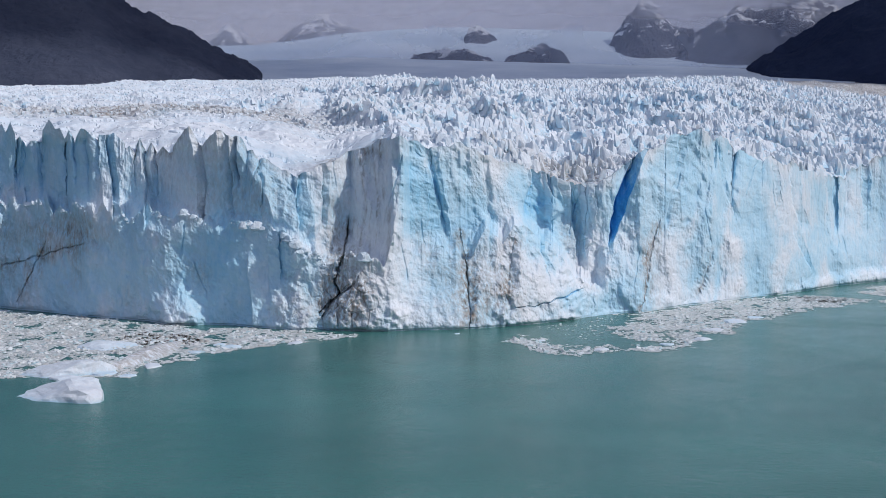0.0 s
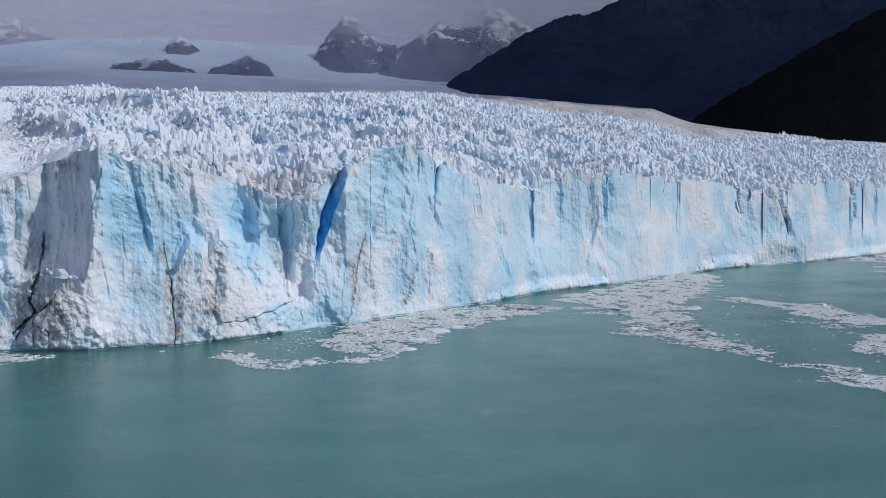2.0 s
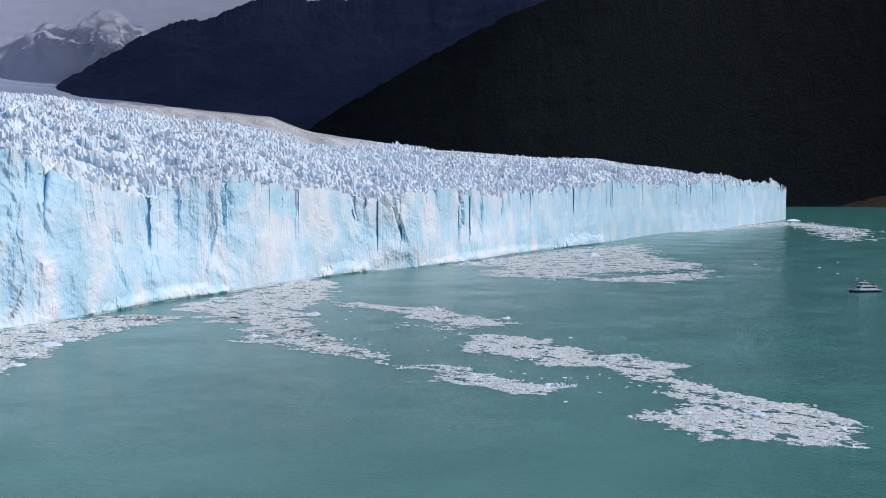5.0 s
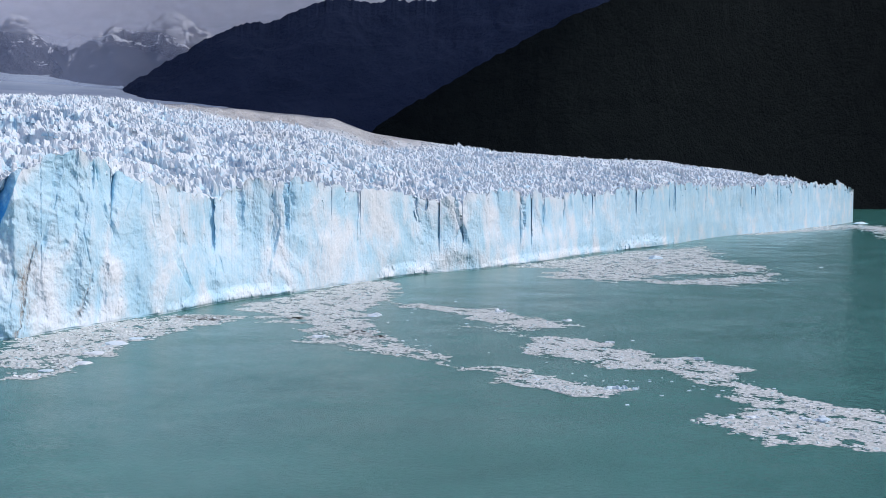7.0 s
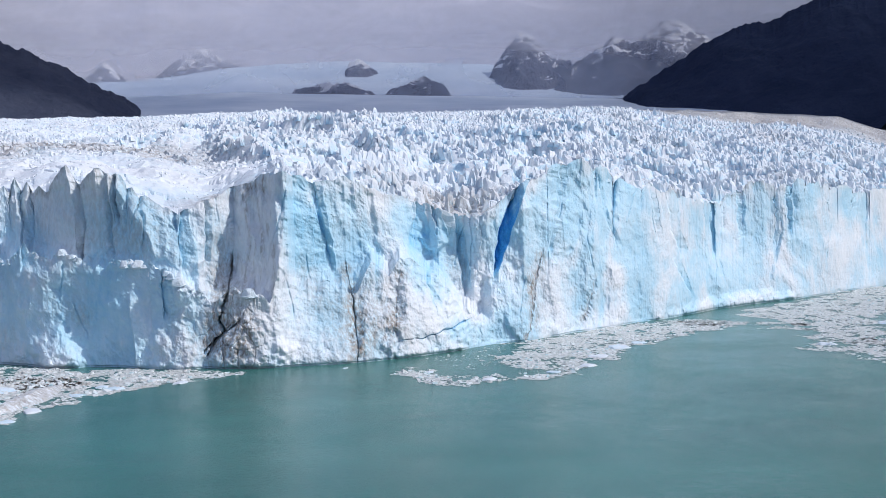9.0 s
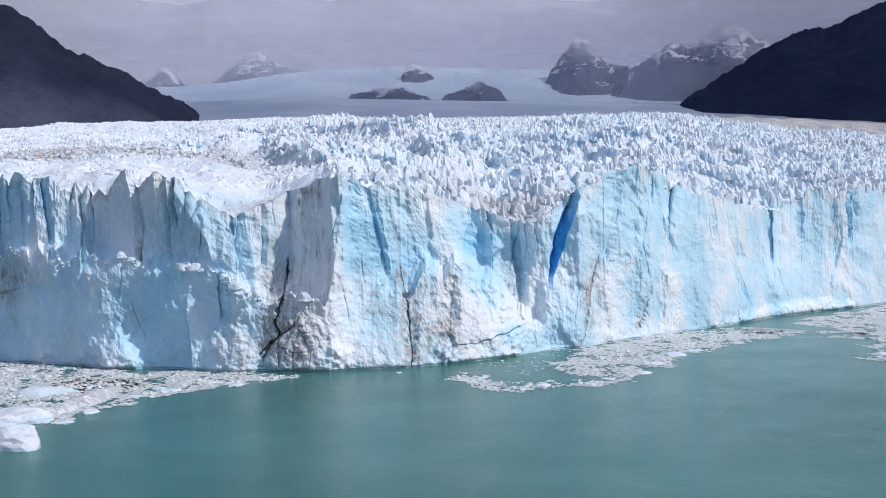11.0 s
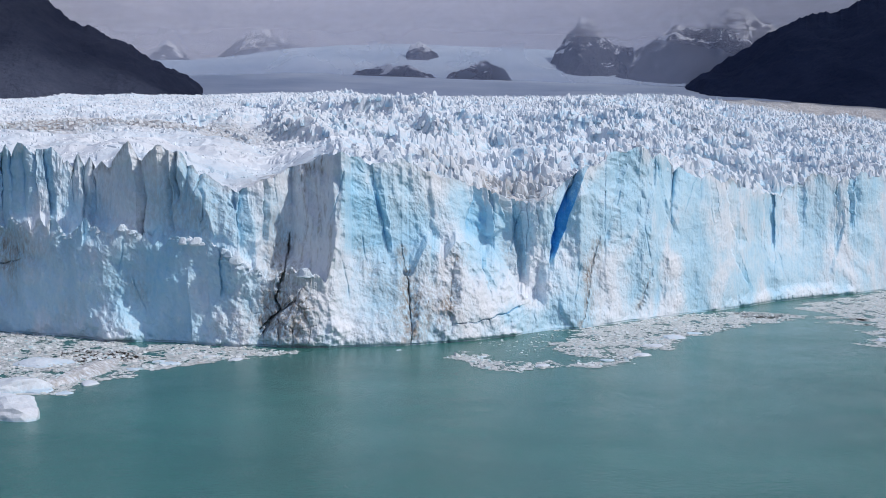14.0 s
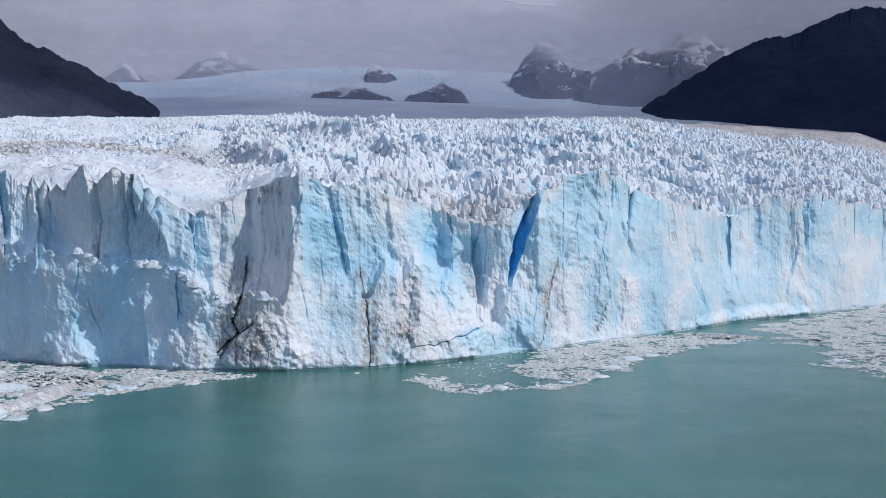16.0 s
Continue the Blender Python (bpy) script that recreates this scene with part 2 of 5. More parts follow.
# ---------------------------------------------------------------- glacier
FRONT = [  # the waterline of the ice front: degrees clockwise from ahead, metres from the lookout
    (-26, 640), (-19.5, 544), (-16, 504), (-12.3, 474), (-8.6, 457), (-6.3, 448), (-2.4, 443), (1.2, 448), (3.5, 460), (5.6, 476),
    (8.9, 503), (11.9, 539), (15.5, 592), (17.5, 636), (21.1, 697), (24, 772), (26.3, 838), (29.6, 906), (32.3, 1005), (34.9, 1150),
    (37.6, 1300), (40.1, 1580), (43.2, 1870), (45.0, 2210), (45.5, 2313), (45.75, 2480)]
CREST = [  # its upper edge: degrees clockwise, degrees above the eye's level
    (-26, 0.8), (-19.3, 1.2), (-18.2, 0.75), (-17.2, 1.25), (-16.5, 0.7), (-15.8, 1.05), (-13.9, 0.5), (-12.2, 0.3), (-11.35, 1.25), (-10.8, 0.5), (-10.1, 1.2), (-9, 0.76),
    (-8, -0.12), (-7.25, -0.63), (-5.7, -0.38), (-4.2, 0.26), (-2.4, 1.03), (-1.9, 1.2), (-0.6, 0.52), (0.9, 0.64), (3, -0.12),
    (5.5, -1.0), (7, -1.14), (8.1, -0.37), (9.05, 0.51), (10.3, 0.89), (11.5, 1.0), (13, 0.38), (14.9, -0.12), (17.3, -0.65), (19, -0.1),
    (21.6, 0.15), (23.2, -0.3), (27.8, -0.75), (30.3, -0.45), (32.9, -0.55), (35.8, -0.22), (38.3, 0.05), (41.3, 0.08), (43.2, 0.2), (45.3, 0.18), (45.75, -0.1)]
UPPER = [  # how far the upper half of the face stands back, in metres
    (-26, 0), (-15, 0), (-12.5, 6), (-11.5, 2), (-9, -4), (-7.6, -9), (-7.2, -6), (-6.2, 0), (-5.2, 4), (-4.5, 10), (-4.2, 12), (-3.9, 7), (-2.1, -3), (-1.8, -4), (-1.5, 1), (0.8, 4), (1.1, 7), (3, 8),
    (4.6, 12), (5.0, 7), (6.2, 12), (6.6, 8), (8.2, 10), (8.9, 3), (11.5, 0), (15, 5), (17, 8), (20.5, 3), (22, 3), (26, 6), (32, 4), (46, 3)]
BACK = [  # far rim of the rugged ice: degrees, metres away, degrees above the eye's level
    (-26, 2300, 3.2), (-16, 2500, 3.46), (-13.5, 2900, 3.7), (-4.5, 3150, 3.84), (0, 3200, 3.73), (6.3, 3200, 3.76), (13.1, 3200, 3.68), (18.2, 3150, 3.43), (22.7, 3050, 3.05),
    (24.4, 2950, 2.42), (27.2, 2900, 2.01), (29.8, 2850, 1.65), (34.9, 2750, 1.31), (37.5, 2700, 1.25), (40, 2620, 0.96), (42.4, 2560, 0.57), (44.8, 2520, 0.22), (45.75, 2500, -0.1)]
CRACKS = [  # (degrees, degrees up) along each crack, width and depth in metres, dirt, blue
    ([(-4.27, -2.6), (-4.48, -4.2), (-4.95, -5.5), (-4.69, -6.0), (-5.5, -7.1)], 0.5, 3.5, 1.0, 0.0),
    ([(-4.1, -5.6), (-4.7, -6.1), (-5.6, -6.9)], 0.35, 3.5, 1.0, 0.0),
    ([(0.75, -3.2), (1.0, -4.6), (1.14, -5.0), (1.22, -7.6)], 0.3, 1.6, 1.0, 0.0),
    ([(3.2, -3.4), (3.1, -4.7), (2.74, -6.5)], 0.7, 0.8, 0.8, 0.0),
    ([(9.7, -2.7), (9.45, -3.75), (9.26, -5.03), (9.06, -6.3), (8.91, -6.76)], 0.5, 1.1, 0.9, 0.0),
    ([(3.25, -6.61), (4.29, -6.53), (5.31, -6.22), (6.29, -5.78)], 0.35, 1.8, 0.0, 0.5),
    ([(12.1, -3.9), (11.86, -4.9), (11.4, -6.0)], 1.2, 1.2, 0.45, 0.0),
    ([(-22, -4.7), (-19.4, -4.5), (-18, -4.2), (-15.9, -3.6)], 0.28, 1.5, 0.9, 0.0),
    ([(-17.6, -3.6), (-18.1, -4.8), (-18.9, -6.1)], 0.3, 1.5, 0.8, 0.0)]


STEPS = [  # edges where the face turns to the left: degrees, degrees up from and to, depth, width in metres, blue
    (12.2, -0.7, 0.8, 3, 4, 0.3), (13.0, -1.0, 0.5, 3, 4, 0.3), (-8.9, -2.4, 0.5, 3, 5, 0.1),
    (-15.6, -2.3, 1.1, 6, 7, 0.3), (-17.6, -2.2, 0.9, 5, 6, 0.3), (-16.6, -2.0, 0.8, 4, 5, 0.3), (-18.6, -2.0, 0.8, 4, 5, 0.2)]
LEDGE = [  # the lower, older part of the face stands out: degrees, height of its top, depth of its top in metres
    (-26, 42, 15), (-16, 42.5, 15), (-13.5, 41, 14), (-10.8, 38, 14), (-9, 36.7, 14), (-7.5, 35, 14), (-6.5, 30, 13), (-5.9, 27.5, 12), (-4.5, 25, 13), (-3.2, 23, 12), (-2.65, 21, 10),
    (-2.35, 31, 6), (-0.6, 29, 5), (0.6, 22, 6), (1.4, 24, 7), (2.0, 37, 8), (3, 35, 9), (4.3, 30, 9), (6.5, 15, 5), (7.5, 8, 0), (46, 8, 0)]
TALUS = [  # fallen ice against the face: degrees, height, half width, how far it stands out in metres
    (-12.0, 17, 11, 5), (4.4, 32, 18, 8), (-3.7, 24, 15, 5), (-0.4, 19, 19, 4), (18.4, 8, 38, 5), (2.2, 30, 9, 5), (-7.0, 22, 10, 3), (33, 9, 60, 5), (37, 14, 30, 8), (26, 10, 20, 5)]


def curve_at(table, x, k=1):
    t = np.array([[r[0], r[k]] for r in table], float)
    return np.interp(x, t[:, 0], t[:, 1])


def soft_curve(table, x, k=1, width=0.4):
    return sum(curve_at(table, x + d * width, k) for d in np.linspace(-1, 1, 13)) / 13


def base_height(az, r):
    """Smooth height of the ice surface."""
    r0, rb = soft_curve(FRONT, az), soft_curve(BACK, az, 1, 0.6)
    zf = 60 + r0 * np.tan(np.radians(soft_curve(CREST, az, 1, 2.5))) - 3
    zb = 60 + rb * np.tan(np.radians(soft_curve(BACK, az, 2, 0.3)))
    u = np.clip((r - r0) / np.maximum(rb - r0, 1), 0, 1)
    return zf + (zb - zf) * u ** 0.93


def seracs(x, y, az, r):
    """Height of the broken ice above the smooth surface, and how deep in a crevasse a point lies."""
    r0 = soft_curve(FRONT, az)
    wx, wy = x + 9 * fbm(x / 50, y / 50, 40, 2), y + 9 * fbm(x / 50, y / 50, 50, 2)
    ca, sa = math.cos(0.4), math.sin(0.4)
    p, q = wx * ca + wy * sa, -wx * sa + wy * ca
    wave = p / 60 + 0.9 * fbm(p / 120, q / 110, 81, 3)
    saw = np.mod(wave, 1.0)
    amp = 13 + 10 * gnoise(p / 70, q / 80, 83)
    crest = np.where(saw < 0.32, saw / 0.32, (1 - saw) / 0.68)
    swell = (crest ** 1.5 - 0.35) * amp * (0.8 + 0.45 * facets(p / 16, q / 14, 85))
    low = 14 * fbm(x / 260, y / 260, 84, 2) * (1 - 0.8 * sstep(-6, -11, az))
    rough = np.clip(0.42 + 0.66 * sstep(-8, 0, az + 4 * fbm(x / 160, y / 160, 90, 2)) - 0.6 * sstep(760, 520, r) * sstep(1, -3, az), 0.08, 1)
    rough = rough * (1 - 0.85 * sstep(12, 16, az) * sstep(1700, 2050, r) * sstep(29, 25, az))
    ridge = sstep(0.25, 0.7, rough) * sstep(20, 110, r - r0) * (1 - 0.7 * sstep(1000, 1900, r)) * (1 - 0.5 * sstep(9, 20, az))
    f1, f2 = cells(p / 9.0, q / 12, 60)[:2]
    hollow = 1 - sstep(0.0, 0.4, f2 - f1)
    h = (2.2 * facets(p / 9, q / 11, 64) - 1.5 * hollow) * rough + swell * ridge + (1 - rough) * (7 * gnoise(x / 34, y / 60, 87) + 3.0 * facets(x / 13, y / 20, 88) + 3.0 * np.clip(facets(x / 7, y / 9, 289), 0, 1) + 1.4 * facets(x / 3.4, y / 4, 89)) * (1 - 0.8 * sstep(1900, 2700, r)) - (5 + 9 * sstep(-4, -12, az)) * sstep(1600, 2600, r) + low * sstep(40, 250, r - r0) * sstep(3000, 2000, r)
    s1 = cells(x / 24 + 0.3 * gnoise(x / 9, y / 9, 65), y / 17 + 0.3 * gnoise(x / 9, y / 9, 66), 67)     # thin cracks in the smoother ice
    slit = (1 - sstep(0.015, 0.07, s1[1] - s1[0])) * sstep(0.75, 0.4, rough) * sstep(1500, 900, r)
    h = h - 2.2 * slit
    crev = hollow * 0.5 + 0.8 * slit
    return h * sstep(0, 25, r - r0), crev * rough, rough


def cut_block(name, seed, length, width, height, material, blue, dirt_shade, cuts=12, detail=3, sink=1.0, steep=0.35, top=0.62):
    """A lump of ice cleaved by flat planes, standing on its base."""
    bm = bmesh.new()
    bmesh.ops.create_icosphere(bm, subdivisions=detail, radius=1.0)
    rng = random.Random(seed)
    planes = [(Vector((rng.uniform(-1, 1), rng.uniform(-1, 1), rng.uniform(0.0, steep))).normalized(), rng.uniform(0.55, 0.9)) for _ in range(cuts)]
    planes += [(Vector((rng.uniform(-0.35, 0.35), rng.uniform(-0.35, 0.35), 1)).normalized(), top * rng.uniform(0.8, 1.1)) for _ in range(2)]
    for vt in bm.verts:
        p = vt.co.copy()
        k = min([1.2] + [d / p.dot(c) for c, d in planes if p.dot(c) > 0.05])
        k *= 1 + 0.08 * noise.noise(p * 4 + Vector((seed, 0, 0))) + 0.03 * noise.noise(p * 11 + Vector((0, seed, 0)))
        vt.co = (p.x * k * length / 2, p.y * k * width / 2, p.z * k * height if p.z > 0 else p.z * sink)
    me = bpy.data.meshes.new(name)
    bm.to_mesh(me)
    bm.free()
    for key, val in (("blue", blue), ("dirt_shade", dirt_shade)):
        at = me.attributes.new(key, "FLOAT", "POINT")
        at.data.foreach_set("value", np.full(len(me.vertices), val, np.float32))
    me.materials.append(material)
    return me


def glacier():
    root = new("glacier")
    root.location = (0, 500, 0)
    tagged(root, "blue-white calving glacier with a broken crevassed top ending in the lake", "glacier")
    N = 2401
    az = np.linspace(-25.5, 45.72, N)
    ar = np.radians(az)
    r0 = soft_curve(FRONT, az, 1, 0.25)
    s = np.concatenate([[0], np.cumsum(np.hypot(np.diff(r0 * np.sin(ar)), np.diff(r0 * np.cos(ar))))])
    tooth = (ridged(s / 13, s * 0 + 2.2, 5, 3) - 0.72) * 8 + (ridged(s / 4.0, s * 0 + 8.2, 15, 2) - 0.75) * 2.5
    tooth = tooth + sstep(22, 30, az) * (ridged(s / 34, s * 0 + 5.2, 16, 3) - 0.72) * 16
    tooth = tooth * (0.45 + 0.75 * sstep(9, 13, az) + 0.8 * sstep(25, 31, az))
    def pillars(along):
        """Upright pillars that split the crest: place across each, its number, depth of the gap, how far down it reaches."""
        pc = along / np.interp(az, (-26, -8, -4, 10, 22, 32, 45), (8, 8, 10, 9, 11, 17, 26)) + 1.3 * gnoise(along / 24, along * 0, 321)
        pi = np.floor(pc)
        return pc - pi, pi, 3.6 * hash01(pi, pi * 0, 322) ** 1.5 * (1 + sstep(25, 40, az)), 0.25 + 0.5 * hash01(pi, pi * 0, 323)
    pil_u, pi, pil_w, pil_lo = pillars(s)
    pil_on = sstep(9.2, 10.5, az) + 0.9 * sstep(-11.5, -13, az) + 0.5 * sstep(-6, -7, az) * sstep(-13, -11.5, az) + 0.35 * sstep(-7, -5, az) * sstep(9.2, 8, az)
    tooth = tooth * (1 - 0.5 * pil_on) + pil_on * ((hash01(pi, pi * 0, 324) - 0.5) * 5 + (2.5 + 3.0 * (az < -5) * hash01(pi, pi * 0, 328)) * (1 - np.abs(2 * pil_u - 0.9)) - pil_w * 0.5 * np.exp(-pil_u / 0.12)) * (1 + 0.5 * sstep(25, 40, az))
    terr = soft_curve(LEDGE, az, 2, 0.15) * (1 + 0.35 * gnoise(s / 30, s * 0, 3))
    lean = 7 + 4 * gnoise(s / 50, s * 0 + 4, 8)
    up = soft_curve(UPPER, az, 1, 0.08)
    top_d = lean + up + terr
    zc = 60 + (r0 + top_d) * np.tan(np.radians(curve_at(CREST, az))) + tooth * (0.7 + 0.3 * sstep(900, 500, r0))
    zl = soft_curve(LEDGE, az, 1, 0.12) + 2.0 * gnoise(s / 16, s * 0 + 1, 11) + 7.0 * facets(s / 6, s * 0 + 1, 12) + 4.5 * facets(s / 2.4, s * 0 + 1, 13)   # height of the ledge

    # cliff
    M = 181
    v = np.linspace(0, 1, M)[:, None]
    k = sstep(0.0, 3.5, terr)[None]
    vl = np.clip(zl / zc, 0.12, 0.6)
    vu = vl + 0.07
    w = np.clip((v - vl) / 0.07, 0, 1)
    z_plain = v * zc
    z_ledge = np.where(v < vl, v / vl * zl, np.where(v < vu, zl + w * 2.5 - 3.5 * np.sin(np.pi * w), zl + 2.5 + (v - vu) / (1 - vu) * (zc - zl - 2.5)))
    up2 = np.interp(az + np.where((az > -13) & (az < -5), 2.2, 0) * sstep(-13, -11.5, az) * sstep(-5, -6.2, az) * sstep(36, 78, z_plain), *np.array(UPPER, float).T)
    d_plain = lean * v ** 1.5 + up2 * sstep(0.2, 0.62, v)
    d_ledge = (lean * 0.3 + 2 * k) * np.minimum(v / vl, 1) + terr * 0.9 * w + (lean * 0.7 + terr * 0.1 - 2 * k) * np.clip((v - vu) / (1 - vu), 0, 1) + up2 * sstep(0.0, 0.1, v - vl)
    z = z_plain * (1 - k) + z_ledge * k
    d = d_plain * (1 - k) + d_ledge * k
    S, A = np.broadcast_to(s, z.shape), np.broadcast_to(az, z.shape)
    el0 = np.degrees(np.arctan2(z - 60, r0 + d))
    wob = 4 * gnoise(S / 25, z / 30, 21)
    env = sstep(-0.03, 0.03, v)
    PANELS = ((-0.75, 46, 1.0, 15, 0.4), (-10.2, 20, 1.9, 13, 0.5), (11, 40, 3.5, 30, 0.12), (14, 18, 3.0, 14, 0.22), (7.2, 6, 2.6, 6, 0.3),
              (-13.5, 40, 1.2, 16, 0.2), (40, 35, 5, 30, 0.16), (-17, 55, 1.5, 12, 0.2), (-18, 14, 1.5, 9, 0.15), (25, 25, 3, 20, -0.06))
    panel = sum(abs(p[4]) * np.exp(-((A - p[0]) / p[2]) ** 4 - ((z - p[1]) / p[3]) ** 4) for p in PANELS[:2]) * 2.2
    calm = 1 - 0.6 * np.clip(panel, 0, 1)
    S0, S = S, S + z * 0.45 * gnoise(S / 60, S * 0, 61)
    flute = (ridged((S + wob) / 17, z / 70, 22, 3) - 0.7) * 4 * (1 - sstep(24, 32, A)) + (ridged((S + 2 * wob) / 42, z / 60, 24, 3) - 0.7) * 9 * sstep(24, 32, A)
    def scallop(w, t, seed):
        """Hollows with sharp rims, as ice breaks."""
        return 0.35 - cells((S + wob) / w + 0.25 * gnoise(S / w, z / t, seed + 7), (z + wob) / t + 0.25 * gnoise(S / w + 5, z / t, seed + 8), seed)[0] ** 2
    def slabs(w, t, seed, tilt):
        """Cleaved plates, each with its own depth and tilt, broken off along sharp edges."""
        a = cells((S + wob) / w + 0.22 * fbm(S / w * 1.7, z / t * 1.7, seed + 7, 2), (z + wob) / t + 0.22 * fbm(S / w * 1.7 + 5, z / t * 1.7, seed + 8, 2), seed)
        return a[4] - 0.5 + tilt * (a[2] * (a[5] - 0.5) + a[3] * (a[6] - 0.62))
    shade = sstep(-4.6, -7, A)                             # the part that turns from the sun is calmer and tinted bluer
    far = sstep(11, 15, A)
    cleave = facets((S + 0.5 * z + 2 * wob) / 11, (z - 0.25 * S + wob) / 19, 315)          # planes that cross the face at a slant
    facet = facets((S + wob) / 12, (z + wob) / 34, 25) * (4.6 - 1.2 * shade - 1.6 * far) + cleave * (3.2 - 1.4 * far - 0.6 * shade)
    bowls = slabs(15, 32, 251, 1.8) * (1.7 - 0.8 * sstep(8, 12, A) - 0.3 * shade) + scallop(28, 27, 291) * (4.0 - 1.5 * shade - 2.0 * far)
    piece = slabs(5.5, 8.5, 261, 1.8) * (0.8 - 0.35 * far) + facets((S + wob) / 6.0 + z / 60, (z + wob) / 9, 26) * 1.1
    chip = slabs(2.1, 2.6, 271, 1.5) * 0.5 + facets(S / 1.6 + wob, z / 2.0, 28) * 0.3
    tone = facets((S + wob) / 13, z / 30 + S / 40, 27)
    low_tier = sstep(zl, zl - 6, z) * k
    crumb = np.exp(-((z - zl - 1) / 3.5) ** 2) * k
    shaggy = 0.05 + 0.28 * shade + 0.75 * sstep(0.05, 0.5, gnoise(S / 40, z / 28, 29)) * (1 - 0.55 * far) + 0.25 * low_tier * (0.35 + 0.65 * shade) + 0.6 * crumb
    disp = (facet - flute * (1 - 0.6 * sstep(8, 12, A) + 0.5 * sstep(25, 32, A)) * (0.35 + 0.65 * sstep(-3, 5, z - zl)) + bowls + piece * (0.6 + 0.5 * shaggy) + chip * shaggy + 0.08 * fbm(S / 2.5, z / 3, 33, 3)) * env * calm
    for _ in range(2):                                   # melt rounds the broken edges
        disp = (np.roll(disp, 2, 1) + np.roll(disp, 1, 1) + disp + np.roll(disp, -1, 1) + np.roll(disp, -2, 1)) / 5
        disp[1:-1] = (disp[:-2] + disp[1:-1] * 1.4 + disp[2:]) / 3.4
    disp = disp * (1 - 0.35 * low_tier * (1 - shade))
    rib = scallop(7.5, 10, 285) + 0.5 * facets((S + wob) / 3.4, (z + wob) / 4.5, 286)
    thin = (ridged((S + 0.6 * wob) / 4.2, z / 20, 288, 3) - 0.72) * (0.7 + 0.5 * shade)    # fine upright flutes
    # bluer far right and left ends: shade painted into the ice colour
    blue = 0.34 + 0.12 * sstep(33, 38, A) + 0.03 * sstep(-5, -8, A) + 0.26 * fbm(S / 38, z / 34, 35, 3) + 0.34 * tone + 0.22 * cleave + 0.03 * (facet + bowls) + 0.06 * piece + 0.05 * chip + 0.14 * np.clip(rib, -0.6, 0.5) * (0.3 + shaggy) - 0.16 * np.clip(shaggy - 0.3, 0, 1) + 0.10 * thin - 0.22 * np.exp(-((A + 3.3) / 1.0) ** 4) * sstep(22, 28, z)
    # lower left tier coloured bluer to deepen its shade
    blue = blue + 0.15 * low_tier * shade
    blue = blue - 0.22 * sstep(0.82, 1.0, v) * sstep(-0.4, 0.4, gnoise(S / 18, z * 0, 38))
    for p in PANELS:
        blue = blue + p[4] * np.exp(-((A - p[0] + 0.02 * wob) / p[2]) ** 4 - ((z - p[1] + 8 * tone) / p[3]) ** 4) * (0.75 + 0.8 * fbm(S / 12, z / 14, 49, 3))
    S = S0

    deep_blue = np.zeros(z.shape)

    def facet_of(left, right, deep_left, deep_right, bl, di, smooth, soft=0.04):
        """One cleaved plane: left and right edge as (degrees, degrees up) from the top down, depth at each edge."""
        nonlocal disp, deep_blue, dirt_shade
        le, ri = np.array(left[::-1]), np.array(right[::-1])
        jag = (0.09 + soft) * facets(z / 4, z * 0 + le[0, 0], 301) + 0.05 * facets(z / 1.3, z * 0 + le[0, 0], 302)
        a0, a1 = np.interp(el0, le[:, 1], le[:, 0]) + jag, np.interp(el0, ri[:, 1], ri[:, 0]) + jag
        lo, hi = min(le[0, 1], ri[0, 1]), max(le[-1, 1], ri[-1, 1])
        u = (A - a0) / np.maximum(a1 - a0, 0.05)
        body = np.clip(el0 - lo + 0.35 + 0.15 * facets(S0 / 3, S0 * 0, 303), 0, 0.5) / 0.5 * sstep(hi + 0.9, hi + 0.3, el0)
        m = sstep(-soft, soft, u) * sstep(1 + soft, 1 - soft, u) * body
        disp = disp * (1 - smooth * m) + m * (deep_left + (deep_right - deep_left) * np.clip(u, 0, 1))
        # blue and grey paint in shade on left-turned planes; minus blue whitens lit ones
        deep_blue = deep_blue + m * bl
        dirt_shade = dirt_shade + m * di
    dirt_shade = np.zeros(z.shape)
    facet_of([(-2.02, 0.8), (-1.95, -0.99), (-2.15, -3.16)], [(-0.62, 0.68), (-0.16, -1.49), (0.15, -3.34)], 0, 3, 0.14, 0, 0.49)
    facet_of([(-0.67, -0.21), (-0.16, -2.01), (0.1, -3.29)], [(-0.11, -0.21), (0.2, -2.01), (0.36, -3.29)], 2.2, 0, 0.16, 0, 0.35)
    facet_of([(4.0, -0.97), (3.72, -1.74), (3.65, -2.46)], [(4.41, -0.91), (4.67, -1.73), (4.6, -2.5)], 4.2, 0, 0.25, 0, 0.49)
    facet_of([(4.72, -1.01), (5.03, -1.68)], [(5.18, -1.11), (5.47, -1.78)], 2.4, 0, 0.24, 0, 0.35)
    facet_of([(5.75, -1.47), (5.86, -2.75), (6.13, -4.34)], [(6.08, -1.52), (6.3, -2.75), (6.56, -4.42)], 3.3, 0, 0.25, 0, 0.35)
    facet_of([(8.81, 0.65), (8.25, -0.43), (7.98, -1.2), (7.73, -1.97), (7.61, -2.74), (7.51, -3.72)], [(9.42, 0.85), (8.86, -0.3), (8.59, -1.2), (8.32, -1.97), (8.12, -2.61), (7.71, -3.71)], 7, 0.5, 0.62, 0, 0.56)
    facet_of([(2.16, -3.03), (2.01, -4.57)], [(2.54, -3.03), (2.42, -4.77)], 2.4, 0, 0.15, 0.1, 0.28)
    facet_of([(4.4, -4.18), (4.74, -4.76)], [(4.61, -4.17), (5.2, -4.97)], 1.8, 0, 0.24, 0, 0.35)
    facet_of([(-11.37, 1.35), (-10.99, -0.5), (-11.0, -2.62)], [(-10.94, 1.43), (-10.51, -1.0), (-10.76, -2.69)], 0, 5, -0.1, 0, 0.35)
